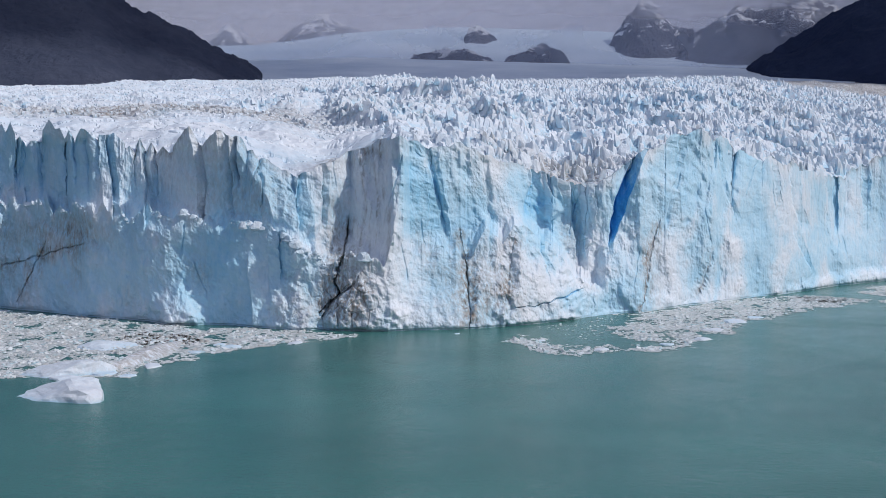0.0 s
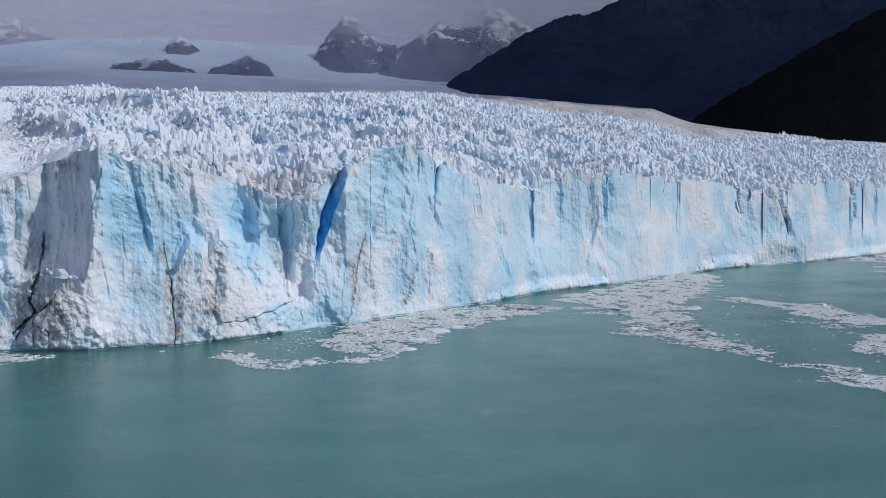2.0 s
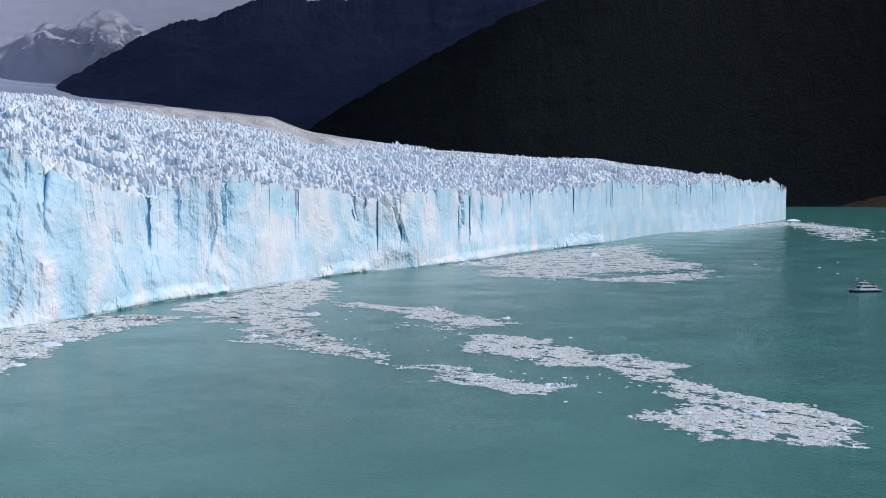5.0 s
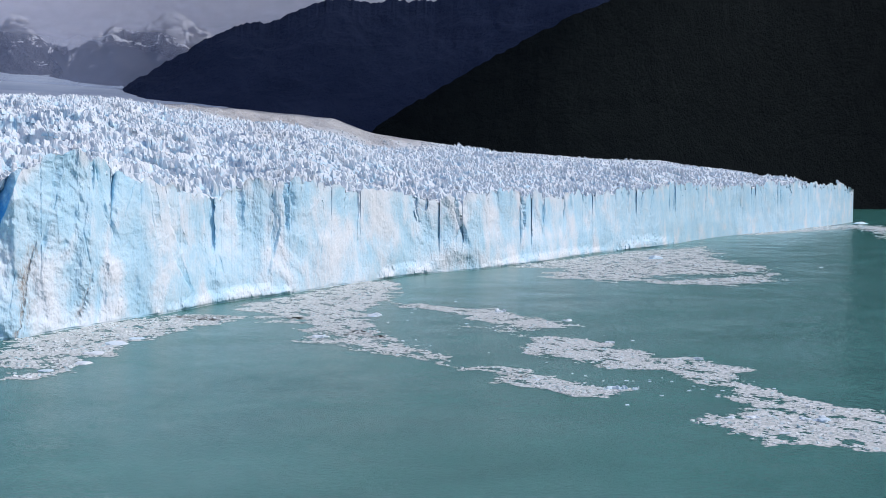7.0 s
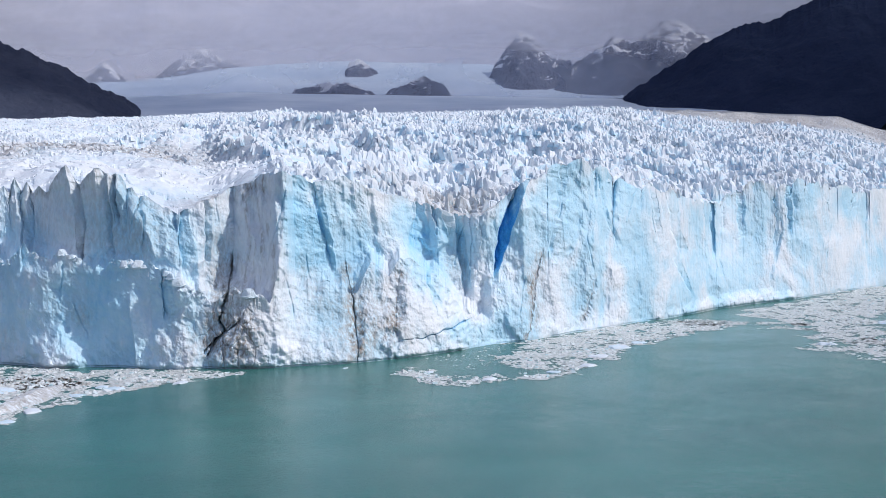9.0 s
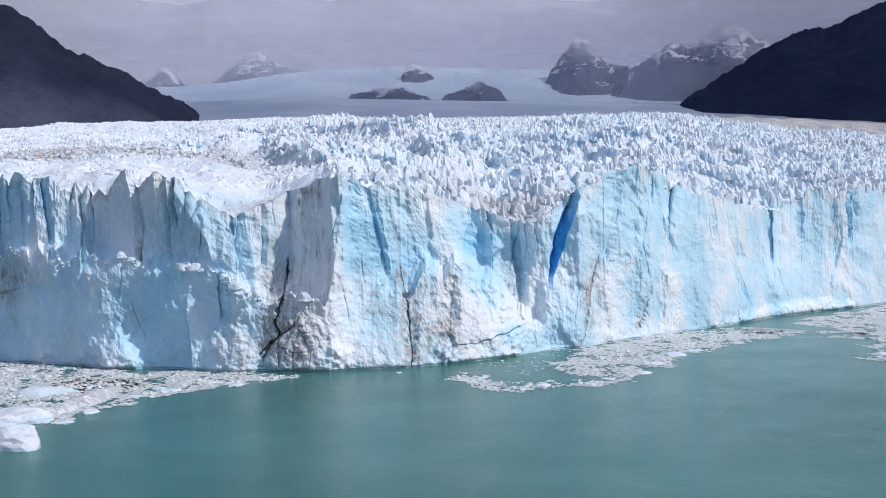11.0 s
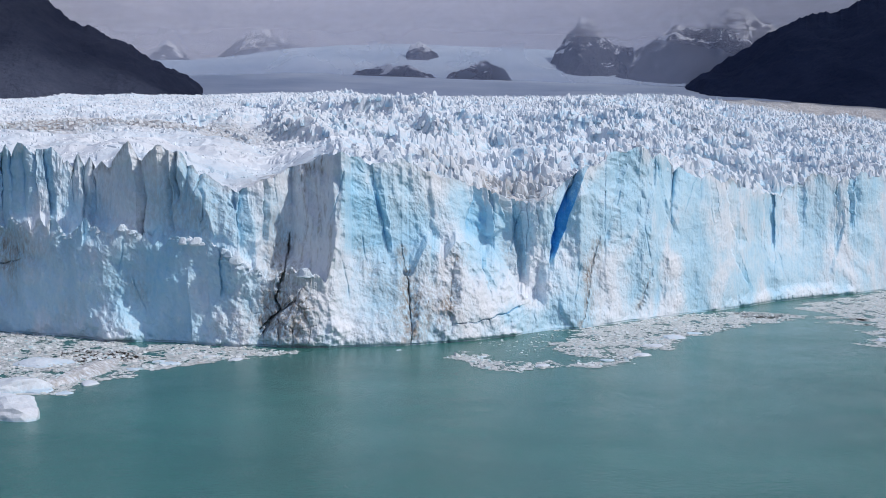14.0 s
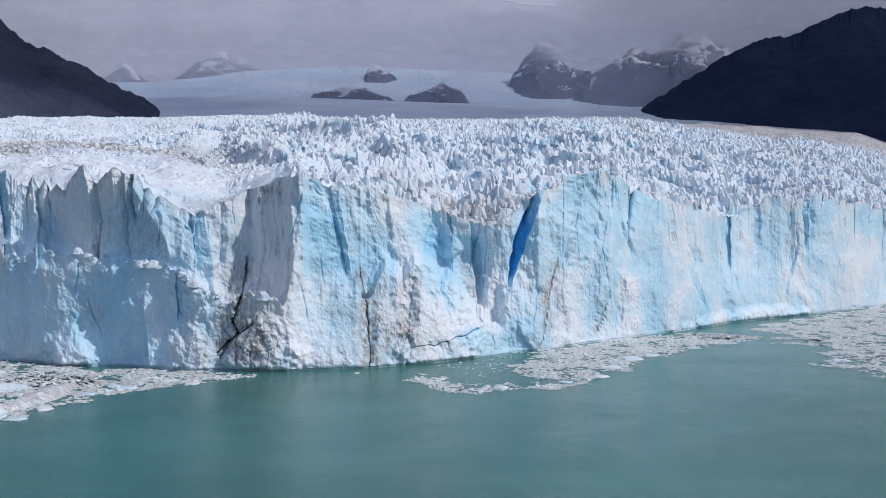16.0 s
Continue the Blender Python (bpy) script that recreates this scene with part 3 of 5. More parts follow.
    facet_of([(-9.68, 0.75), (-9.45, -0.95)], [(-9.32, 0.75), (-9.18, -0.95)], 0, 5, -0.1, 0, 0.35)
    facet_of([(-14.9, 0.75), (-14.71, -1.0), (-14.72, -2.17)], [(-14.56, 0.76), (-14.43, -1.0), (-14.41, -2.27)], 3.6, 0, 0.24, 0, 0.35)
    facet_of([(-10.17, 1.24), (-9.98, -0.5), (-9.89, -2.25)], [(-9.68, 1.12), (-9.49, -0.75), (-9.4, -2.5)], 0, 4, -0.02, 0, 0.49)
    facet_of([(-13.46, 0.23), (-13.24, -1.0), (-13.36, -2.35)], [(-12.28, 0.6), (-12.1, -1.0), (-12.25, -2.73)], 4.5, 0, 0.02, 0.12, 0.56)
    facet_of([(-6.56, -1.05), (-6.69, -2.01), (-6.54, -2.9)], [(-6.16, -0.95), (-5.86, -2.26), (-5.79, -3.66)], 3.375, 0, 0.15, 0, 0.35)
    facet_of([(-5.49, -1.2), (-5.56, -2.9)], [(-5.13, -1.07), (-5.26, -2.9)], 3.375, 0, 0.1, 0.1, 0.35)
    facet_of([(-11.22, -2.99), (-12.07, -4.59), (-11.48, -5.96), (-10.4, -7.22)], [(-9.01, -3.06), (-8.82, -4.76), (-8.23, -6.03), (-7.94, -7.28)], 1.8, 0, 0.16, 0, 0.35, 0.3)
    facet_of([(-8.85, -4.91), (-8.63, -7.14)], [(-7.91, -4.93), (-7.84, -7.16)], -3, 1, -0.15, 0, 0.21)
    facet_of([(-7.44, -3.9), (-7.39, -5.16)], [(-7.19, -3.9), (-7.09, -5.24)], 1.8, 0, 0.12, 0, 0.35)
    facet_of([(15.36, -0.6), (15.53, -1.93), (15.84, -2.74)], [(15.84, -0.6), (15.96, -1.92), (16.29, -2.84)], 3, 0, 0.15, 0, 0.35)
    facet_of([(15.53, -3.15), (15.94, -3.97), (16.34, -4.66)], [(15.83, -3.02), (16.22, -3.97), (16.52, -4.74)], 1.8, 0, 0.18, 0, 0.35)
    facet_of([(18.33, -0.38), (18.39, -1.71)], [(18.72, -0.12), (18.77, -1.97)], 3, 0, 0.15, 0, 0.35)
    facet_of([(20.46, -0.11), (20.57, -1.96)], [(20.74, 0.2), (20.77, -2.01)], 6, 1.8, 0.21, 0, 0.42)
    facet_of([(20.76, 0.2), (20.77, -1.9)], [(21.46, -0.36), (21.88, -1.95)], 3.75, 0, 0.05, 0.08, 0.49)
    facet_of([(17.19, -1.15), (17.26, -2.48)], [(17.42, -1.1), (17.44, -2.84)], 2.4, 0, 0.13, 0, 0.35)
    facet_of([(14.6, -0.35), (14.8, -1.67)], [(14.88, -0.45), (15.08, -1.98)], 2.1, 0, 0.12, 0, 0.35)
    facet_of([(10.56, 0.53), (10.3, -1.43), (10.09, -2.48)], [(10.96, 0.53), (10.7, -1.43), (10.81, -2.74)], 3, 0, 0.02, 0.15, 0.35)
    facet_of([(12.27, 0.14), (12.66, -1.42), (12.96, -2.23)], [(12.47, 0.14), (12.91, -1.42), (13.31, -2.49)], 1.8, 0, 0.12, 0, 0.35)
    facet_of([(20.21, -1.91), (19.96, -2.93), (19.75, -4.01)], [(20.36, -1.91), (20.14, -2.93), (19.91, -4.01)], 1.5, 0, 0.12, 0, 0.35)
    facet_of([(28.22, -1.21), (28.62, -2.4)], [(28.45, -1.21), (29.08, -2.78)], 3.75, 0, 0.15, 0, 0.35)
    facet_of([(31.23, -0.75), (31.38, -1.76)], [(31.4, -0.55), (31.53, -1.86)], 4.5, 0, 0.15, 0, 0.35)
    facet_of([(26.3, -0.59), (26.57, -1.73)], [(27.07, -0.71), (27.08, -1.86)], 4.5, 0, 0.05, 0.1, 0.42)
    S = S0 + z * 0.45 * gnoise(S0 / 60, S0 * 0, 61)
    rough_ice = 0.3 + shaggy
    sw = S + 0.35 * z * np.sin(S / 37) + 3.0 * fbm(S / 8, z / 8, 311, 3, 0.6)
    zw = z + 3.0 * fbm(S / 8 + 40, z / 8, 312, 3, 0.6)
    patchy = 0.35 + 0.9 * sstep(-0.35, 0.45, fbm(S / 26 + z / 40, z / 22, 314, 2))
    prow = np.exp(-((A + 3.1) / 1.1) ** 4) * sstep(18, 26, z)
    disp = disp + env * (rib * (0.35 + 1.0 * shaggy) - thin * (1 - 0.5 * low_tier + 3.5 * prow) + facets(sw / 5.2, zw / 9, 282) * (1.3 - 0.7 * far) * patchy + rough_ice * patchy * (facets(sw / 2.3, zw / 3.0, 283) * 0.8 + facets((S + zw) / 1.1, (zw - S) / 1.6, 284) * 0.25) + (0.5 - 0.2 * far) * fbm(S / 7 + z / 11, z / 6, 289, 4, 0.62))
    pil_u, pi, pil_w, pil_lo = pillars(S0 + (1 - v) * 9 * gnoise(S0 / 30, S0 * 0, 325) + 3.0 * facets(z / 8, S0 / 20, 326) + 1.2 * facets(z / 2.5, S0 / 9, 327))
    pil_d = pil_w * pil_on * np.where(az < -5, 1.4 * np.abs(2 * pil_u - 1) ** 1.6, np.exp(-pil_u / 0.3))
    disp = disp + pil_d * sstep(pil_lo, pil_lo + 0.3, v + 0.05 * facets(z / 5, S / 9, 313))
    deep_blue = deep_blue + 0.05 * pil_d * sstep(pil_lo, pil_lo + 0.3, v)
    S = S0
    for ca, ztop, hw, out in TALUS:
        m = ztop / 24 * 1.0
        off = (A - ca) * np.radians(1) * r0
        k2 = sstep(1.05, 0.45, np.sqrt((z / ztop) ** 2 + (off / hw) ** 2) + 0.16 * fbm(S / 7, z / 7, 45, 3))
        disp = disp - k2 * (out * np.clip(1.3 - z / ztop, 0, 1) + 0.7 * fbm(S / 3.5, z / 3.5, 46, 3)) * env
        blue = blue - 0.16 * k2
    rng = np.random.default_rng(77)
    extra = [(x0, float(rng.uniform(-5, -2)) * 480 / float(curve_at(FRONT, x0)), 1.2, float(rng.uniform(1.5, 4.5)), float(rng.uniform(3, 8)), float(rng.uniform(0, 0.3)))
             for x0 in np.concatenate([rng.uniform(-25, -19, 5), rng.uniform(23, 32, 5), rng.uniform(34, 45.2, 26)])]
    for ca, lo, hi, dep, w, bl in STEPS + extra:
        w = w * (1.6 if 9 < ca < 30 else 1.0)
        off = (ca - A + 0.12 * facets(z / 6, z * 0 + ca, 47) + 0.07 * (el0 - lo) * math.sin(ca * 7)) * np.radians(1) * r0
        k2 = np.where(off > 0, np.exp(-off / (w * 0.6)), np.exp(off / 0.7)) * np.clip((el0 - lo) / max(0.45 * (hi - lo), 0.2), 0, 1) * sstep(hi + 0.6, hi - 0.3, el0)
        disp = disp + dep * k2
        # edges turned left are tinted blue, adding shade by colour
        blue = blue + 0.6 * bl * k2
    big = 4 * gnoise(S / 46, z / 60, 34) * sstep(0.05, 0.3, v) + 1.0 * sstep(0.8, 0.3, z) * (0.1 + 0.6 * sstep(-0.3, 0.2, gnoise(S / 20, z * 0, 48)))
    # first term greys the right face to imitate cloud shade; rest is dirt
    dirt_shade = dirt_shade + 0.1 * sstep(12, 20, A) * sstep(-0.5, 0.5, fbm(S / 25, z / 25, 67, 3)) + 0.35 * sstep(0.35, 0.95, fbm(S / 30 + z / 90, z / 45, 36, 3)) * (1 - 0.85 * sstep(8.5, 11, A)) + 0.45 * sstep(0.94, 1.0, v) * sstep(-0.1, 0.6, fbm(S / 60, z * 0, 37, 2))
    # patches at -11 and -8.6 paint shade on the upper left wall; others dirt
    for ca, cz, wa, wz, amt in ((-11, 62, 5, 18, 0.22), (-8.5, 45, 2.5, 10, 0.3), (-4.4, 11, 1.2, 11, 1.4), (1.8, 12, 1.7, 13, 0.6), (9.2, 20, 0.35, 14, 0.4), (-17, 32, 2.5, 7, 0.55), (-4.9, 36, 0.5, 16, 0.5), (-4.0, 66, 1.6, 8, 0.5), (-3.2, 44, 1.0, 22, 0.12), (-8.6, 60, 2, 14, 0.1)):
        dirt_shade = dirt_shade + amt * np.exp(-((A - ca) / wa) ** 2 - ((z - cz) / wz) ** 2)
    vein = cells(S / 5 + 0.3 * wob, z / 6.5, 58)
    vein = (1 - sstep(0.02, 0.12, vein[1] - vein[0])) * np.exp(-((A + 4.5) / 1.2) ** 2 - ((z - 10) / 12) ** 2)
    streak = sstep(0.15, 0.7, fbm(S / 1.5 + 0.3 * wob, z / 16, 59, 3)) * np.exp(-((A - 2.1) / 1.1) ** 2 - ((z - 18) / 16) ** 2)
    dirt_shade = dirt_shade + 0.9 * vein + 0.5 * streak + 0.55 * prow * sstep(0.1, 0.6, fbm(S / 2.2 + 0.2 * wob, z / 18, 60, 3))
    disp = disp + 0.9 * vein * env
    blue = np.clip(blue, -0.05, 0.5) + 0.85 * deep_blue
    groove = np.zeros(z.shape)
    for k in range(22):                                  # hairline cracks
        ca, zm, hh = float(rng.uniform(-20, 26)), float(rng.uniform(14, 60)), float(rng.uniform(4, 13))
        off = (A - ca) * np.radians(1) * r0 + (z - zm) * float(rng.uniform(-0.35, 0.35)) + 1.2 * facets(z / 4, z * 0 + ca, 63)
        core = np.exp(-(off / 0.28) ** 2) * sstep(hh, hh * 0.5, np.abs(z - zm))
        groove += 0.7 * core
        blue = blue + 0.1 * core
    rad = np.broadcast_to(r0, z.shape) + d
    el = np.degrees(np.arctan2(z - 60, rad))
    for pts, w, dep, dr, bl in CRACKS:
        pe = np.array(pts)
        order = np.argsort(pe[:, 1])
        mid = np.interp(el, pe[order, 1], pe[order, 0])
        lo, hi = pe[:, 1].min(), pe[:, 1].max()
        if np.ptp(pe[:, 0]) > 2 * np.ptp(pe[:, 1]):      # a crack that runs along the face
            order = np.argsort(pe[:, 0])
            off = (el - np.interp(A, pe[order, 0], pe[order, 1]) - 0.12 * gnoise(S / 6, S * 0, 44)) * np.radians(1) * rad
            inside = sstep(pe[:, 0].min() - 0.2, pe[:, 0].min() + 0.3, A) * sstep(pe[:, 0].max() + 0.2, pe[:, 0].max() - 0.3, A)
        else:
            off = (A - mid - (0.6 + 0.4 * (dr > 0)) * (0.2 * facets(z / 7, z * 0 + dep * 3, 43) + 0.09 * facets(z / 2.2, z * 0 + dep * 3, 53))) * np.radians(1) * rad
            inside = sstep(lo - 0.25, lo + 0.3, el) * sstep(hi + 0.25, hi - 0.25, el)
        w = w * (0.35 + 1.7 * np.abs(fbm(S / 5 + z / 5, z / 4, 56, 2))) if dr else w * (0.3 + 0.7 * sstep(lo - 0.2, lo + 1.6, el))
        core = np.exp(-(off / w) ** 2) * inside
        groove += dep * core
        dirt_shade = dirt_shade + dr * (core * (0.45 + 0.55 * sstep(-0.3, 0.2, fbm(S / 3, z / 4, 66, 2))) + 1.0 * np.exp(-np.abs(off) / 3.4) * inside * sstep(-0.5, 0.5, fbm(S / 4, z / 9, 57, 3)))
        blue = blue + bl * np.exp(-(off / (w * 1.2)) ** 2) * inside
    toe = np.exp(-((A - 1.6) / 4.2) ** 6)                   # the foot of the prow leans well back
    disp = disp * (1 - 0.4 * toe * sstep(28, 12, z))
    d = d + disp + big + groove + 6 * toe * np.clip(z / 24, 0, 1)
    rad = r0 + d
    P = np.stack([rad * np.sin(ar), rad * np.cos(ar), z], -1)
    P[0, :, 2] = -1.5
    rim = np.stack([(rad[-1] + 2.5) * np.sin(ar), (rad[-1] + 2.5) * np.cos(ar), z[-1] - 3.5], -1)[None]
    grow = [np.concatenate([q, q[-1:]]) for q in (blue, np.clip(dirt_shade, 0, 1))]
    cliff = new("ice_cliff", grid_mesh("ice_cliff", np.concatenate([P, rim]), ICE, {"blue": grow[0], "dirt_shade": grow[1]}))
    cliff.parent, cliff.matrix_parent_inverse = root, Matrix.Translation((0, -500, 0))
    tagged(cliff, "fluted blue-white ice cliff with dirty cracks")

    # broken surface behind the edge
    K = 620
    fa, fs, fr0, fzc, ft = az[::2], s[::2], r0[::2], zc[::2], tooth[::2]
    rb = soft_curve(BACK, fa, 1, 0.6)
    u = np.linspace(0, 1, K)[:, None]
    start = rad[-1][::2]
    start = np.convolve(np.pad(start, 4, "edge"), np.hanning(11)[1:-1] / np.hanning(11).sum(), "valid")
    even = np.convolve(np.pad(start, 30, "edge"), np.hanning(61) / np.hanning(61).sum(), "valid")
    rr = even * (np.maximum(rb, even + 60) / even) ** u
    rr = rr + (start - even) * np.exp(-(rr - even) / 12.0)
    AZ = np.broadcast_to(fa, rr.shape)
    x, y = rr * np.sin(np.radians(AZ)), rr * np.cos(np.radians(AZ))
    h, crev, rough = seracs(x, y, AZ, rr)
    near = np.exp(-np.maximum(rr - start, 0) / 14.0)
    zs = fzc - ft * (0.7 + 0.3 * sstep(900, 500, fr0))
    zz = (base_height(AZ, rr) + h) * (1 - near) + zs * near + (fzc - zs) * np.exp(-np.maximum(rr - start, 0) / 3.0)
    zz[0] = fzc
    zz[-1] -= 60
    bl = 0.06 + 0.75 * crev + 0.14 * fbm(x / 90, y / 90, 95, 3) + 0.04 * rough
    # a shaded hollow, its darkness put into the colour through the debris field
    band = np.exp(-((AZ + 13) / 7) ** 2 - ((rr - 800 - 60 * gnoise(x / 120, y / 120, 96)) / 60) ** 2)
    di = 0.22 * sstep(0.1, 0.8, fbm(x / 70, y / 200, 97, 4)) + 1.6 * band + 0.2 * (1 - rough) * sstep(0.0, 0.7, fbm(x / 45, y / 90, 98, 3))
    di = di + 1.1 * sstep(12, 16, AZ) * sstep(1750, 2050, rr + 80 * gnoise(x / 90, y / 300, 94)) * sstep(29, 25, AZ) + 0.95 * np.exp(-((AZ - 5.2) / 2.8) ** 2 - ((rr - start - 28) / 34) ** 2) + 0.95 * np.exp(-((AZ + 4.6) / 1.6) ** 2 - ((rr - start - 12) / 22) ** 2)
    # last term greys the right of the field in place of cloud shade
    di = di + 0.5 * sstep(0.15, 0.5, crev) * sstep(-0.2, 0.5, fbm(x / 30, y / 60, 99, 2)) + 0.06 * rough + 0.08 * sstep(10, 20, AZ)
    P = np.stack([x, y, zz], -1)
    P[-1, :, 2] -= 60
    top = new("ice_field", grid_mesh("ice_field", P, ICE_TOP, {"blue": bl, "dirt_shade": np.clip(di, 0, 1.15)}))
    top.parent, top.matrix_parent_inverse = root, Matrix.Translation((0, -500, 0))
    tagged(top, "crevassed white ice surface with grey debris")

    # the crowd of small seracs that covers the ice
    g = np.random.default_rng(12)
    ring = [450.0]
    while ring[-1] < 3150:
        ring.append(ring[-1] + max(4.6, ring[-1] * 0.0044))
    pr, pa, ps = [], [], []
    for q in ring:
        gap = max(4.2, q * 0.0030)
        m = int(q * math.radians(71) / gap)
        pa.append(-25.3 + 71 * (np.arange(m) + g.random(m)) / m)
        pr.append(q + gap * 1.1 * (g.random(m) - 0.5))
        ps.append(np.full(m, gap))
    pr, pa, ps = np.concatenate(pr), np.concatenate(pa), np.concatenate(ps)
    col = np.clip(np.round((pa - fa[0]) / (fa[1] - fa[0])).astype(int), 0, len(fa) - 1)
    keep = (pr > start[col] + 5) & (pr < rb[col] * 0.985) & (pa < 45.6)
    pr, pa, ps, col = pr[keep], pa[keep], ps[keep], col[keep]
    row = np.clip(np.log(pr / even[col]) / np.log(np.maximum(rb, even + 60)[col] / even[col]) * (K - 1), 0, K - 2)
    lo = row.astype(int)
    pz = zz[lo, col] * (1 - (row - lo)) + zz[lo + 1, col] * (row - lo)
    px, py = pr * np.sin(np.radians(pa)), pr * np.cos(np.radians(pa))
    rg = rough[lo, col]
    clump = 0.75 + 0.6 * fbm(px / 38, py / 55, 331, 2)
    tall = ps * (0.2 + 1.05 * g.random(len(ps)) ** 1.7) * np.clip(clump, 0.3, 1.5) * np.clip(rg * 1.25 - 0.22, 0.0, 1.0) * (1 - 0.62 * sstep(1400, 2600, pr))
    keep = tall > 0.09 * ps
    pr, pa, ps, col, lo, pz, px, py, tall = (q[keep] for q in (pr, pa, ps, col, lo, pz, px, py, tall))
    n, kk = len(ps), 5
    ang = (np.arange(kk) + 0.7 * g.random((n, kk))) * 2 * np.pi / kk + g.random((n, 1)) * 6.28
    wide = ps[:, None] * (0.48 + 0.32 * g.random((n, kk)))
    th = g.normal(-0.35, 0.45, (n, 1))                    # each blade turns its long side about
    ca, sa = np.cos(th), np.sin(th)
    bx, by = wide * np.cos(ang) * 0.8, wide * np.sin(ang) * 1.45
    bx, by = bx * ca - by * sa, bx * sa + by * ca
    nar = 0.18 + 0.5 * g.random((n, kk)) * (0.4 + 0.6 * g.random((n, 1)))
    lx, ly = ps * g.normal(-0.12, 0.16, n), ps * g.normal(0, 0.16, n)
    low_p = np.stack([px[:, None] + bx, py[:, None] + by, (pz - 0.35 * ps - 1.0)[:, None] + 0 * bx], -1)
    top_z = (pz + tall)[:, None] + tall[:, None] * (0.5 * (g.random((n, kk)) - 0.5) - 0.9 * (bx * ca + by * sa) / ps[:, None] * nar)
    top_p = np.stack([px[:, None] + lx[:, None] + bx * nar, py[:, None] + ly[:, None] + by * nar, top_z], -1)
    V = np.concatenate([low_p, top_p], 1).reshape(-1, 3)
    i, o = np.arange(kk), (np.arange(n) * 2 * kk)[:, None, None]
    j = (i + 1) % kk
    tris = np.concatenate([np.stack([i, j, j + kk], -1), np.stack([i, j + kk, i + kk], -1), np.array([[kk, kk + 1, kk + 2], [kk, kk + 2, kk + 3], [kk, kk + 3, kk + 4]])])
    T = (tris[None] + o).reshape(-1, 3)
    me = bpy.data.meshes.new("serac_field")
    me.vertices.add(len(V))
    me.vertices.foreach_set("co", V.reshape(-1).astype(np.float32))
    me.loops.add(T.size)
    me.loops.foreach_set("vertex_index", T.reshape(-1).astype(np.int32))
    me.polygons.add(len(T))
    me.polygons.foreach_set("loop_start", np.arange(0, T.size, 3, dtype=np.int32))
    me.update(calc_edges=True)
    me.polygons.foreach_set("use_smooth", np.zeros(len(T), bool))
    each = np.concatenate([np.broadcast_to((0.32 + 0.3 * g.random(n) + 0.1 * sstep(8, 25, pa))[:, None], (n, kk)), np.broadcast_to((0.0 + 0.12 * g.random(n))[:, None], (n, kk))], 1)
    soil_shade = np.clip(di[lo, col], 0, 0.9)[:, None] * np.concatenate([np.full((n, kk), 1.0), np.full((n, kk), 0.55)], 1) + np.concatenate([np.broadcast_to(0.3 * sstep(0.7, 0.95, g.random(n))[:, None], (n, kk)), np.zeros((n, kk))], 1)
    for key, val in (("blue", each), ("dirt_shade", np.clip(soil_shade, 0, 0.9))):
        at = me.attributes.new(key, "FLOAT", "POINT")
        at.data.foreach_set("value", np.ascontiguousarray(val, dtype=np.float32).reshape(-1))
    me.materials.append(ICE_TOP)
    crowd = new("serac_field", me)
    crowd.parent, crowd.matrix_parent_inverse = root, Matrix.Translation((0, -500, 0))
    tagged(crowd, "dense crowd of small sharp white ice pinnacles", kind="stuff")

    # single pinnacles behind the edge, and blocks on the ledge
    rng = random.Random(5)
    shapes = [cut_block(f"serac", 40 + k, rng.uniform(4, 7), rng.uniform(4, 8), rng.uniform(5, 9), ICE_TOP, 0.16, 0.1) for k in range(8)]
    small = [cut_block(f"ice_block", 60 + k, rng.uniform(2, 5), rng.uniform(2, 4), rng.uniform(1.5, 3.6), ICE, 0.25, 0.05, steep=0.9) for k in range(5)]
    for k in range(230):
        col = rng.randrange(int(len(fa) * 0.09), int(len(fa) * 0.8))
        row = 4 + int(36 * rng.random() ** 1.3)
        if rough[row, col] < 0.35:
            continue
        sz = rng.uniform(0.5, 1.15)
        ob = new("serac", rng.choice(shapes))
        ob.parent = root
        ob.matrix_basis = Matrix.Translation((x[row, col], y[row, col] - 500, zz[row, col] - 1.5)) @ Matrix.Rotation(rng.uniform(0, 6.3), 4, "Z") @ Matrix.Diagonal((sz, sz, sz * rng.uniform(0.8, 1.3), 1))
    for k in range(150):
        col = rng.randrange(int(N * 0.05), int(N * 0.31))
        row = int(vl[col] * M) + rng.randrange(-3, 7)
        sz = (0.25 + 0.85 * rng.random() ** 2) * (1.25 if ar[col] > -0.17 else 0.9)
        px, py, pz = rad[row, col] * math.sin(ar[col]), rad[row, col] * math.cos(ar[col]), z[row, col]
        ob = new("ice_block", rng.choice(small))
        ob.parent = root
        ob.matrix_basis = Matrix.Translation((px, py - 500, pz - 0.5)) @ Matrix.Rotation(rng.uniform(0, 6.3), 4, "Z") @ Matrix.Diagonal((sz, sz, sz, 1))
    return root


GLACIER = glacier()


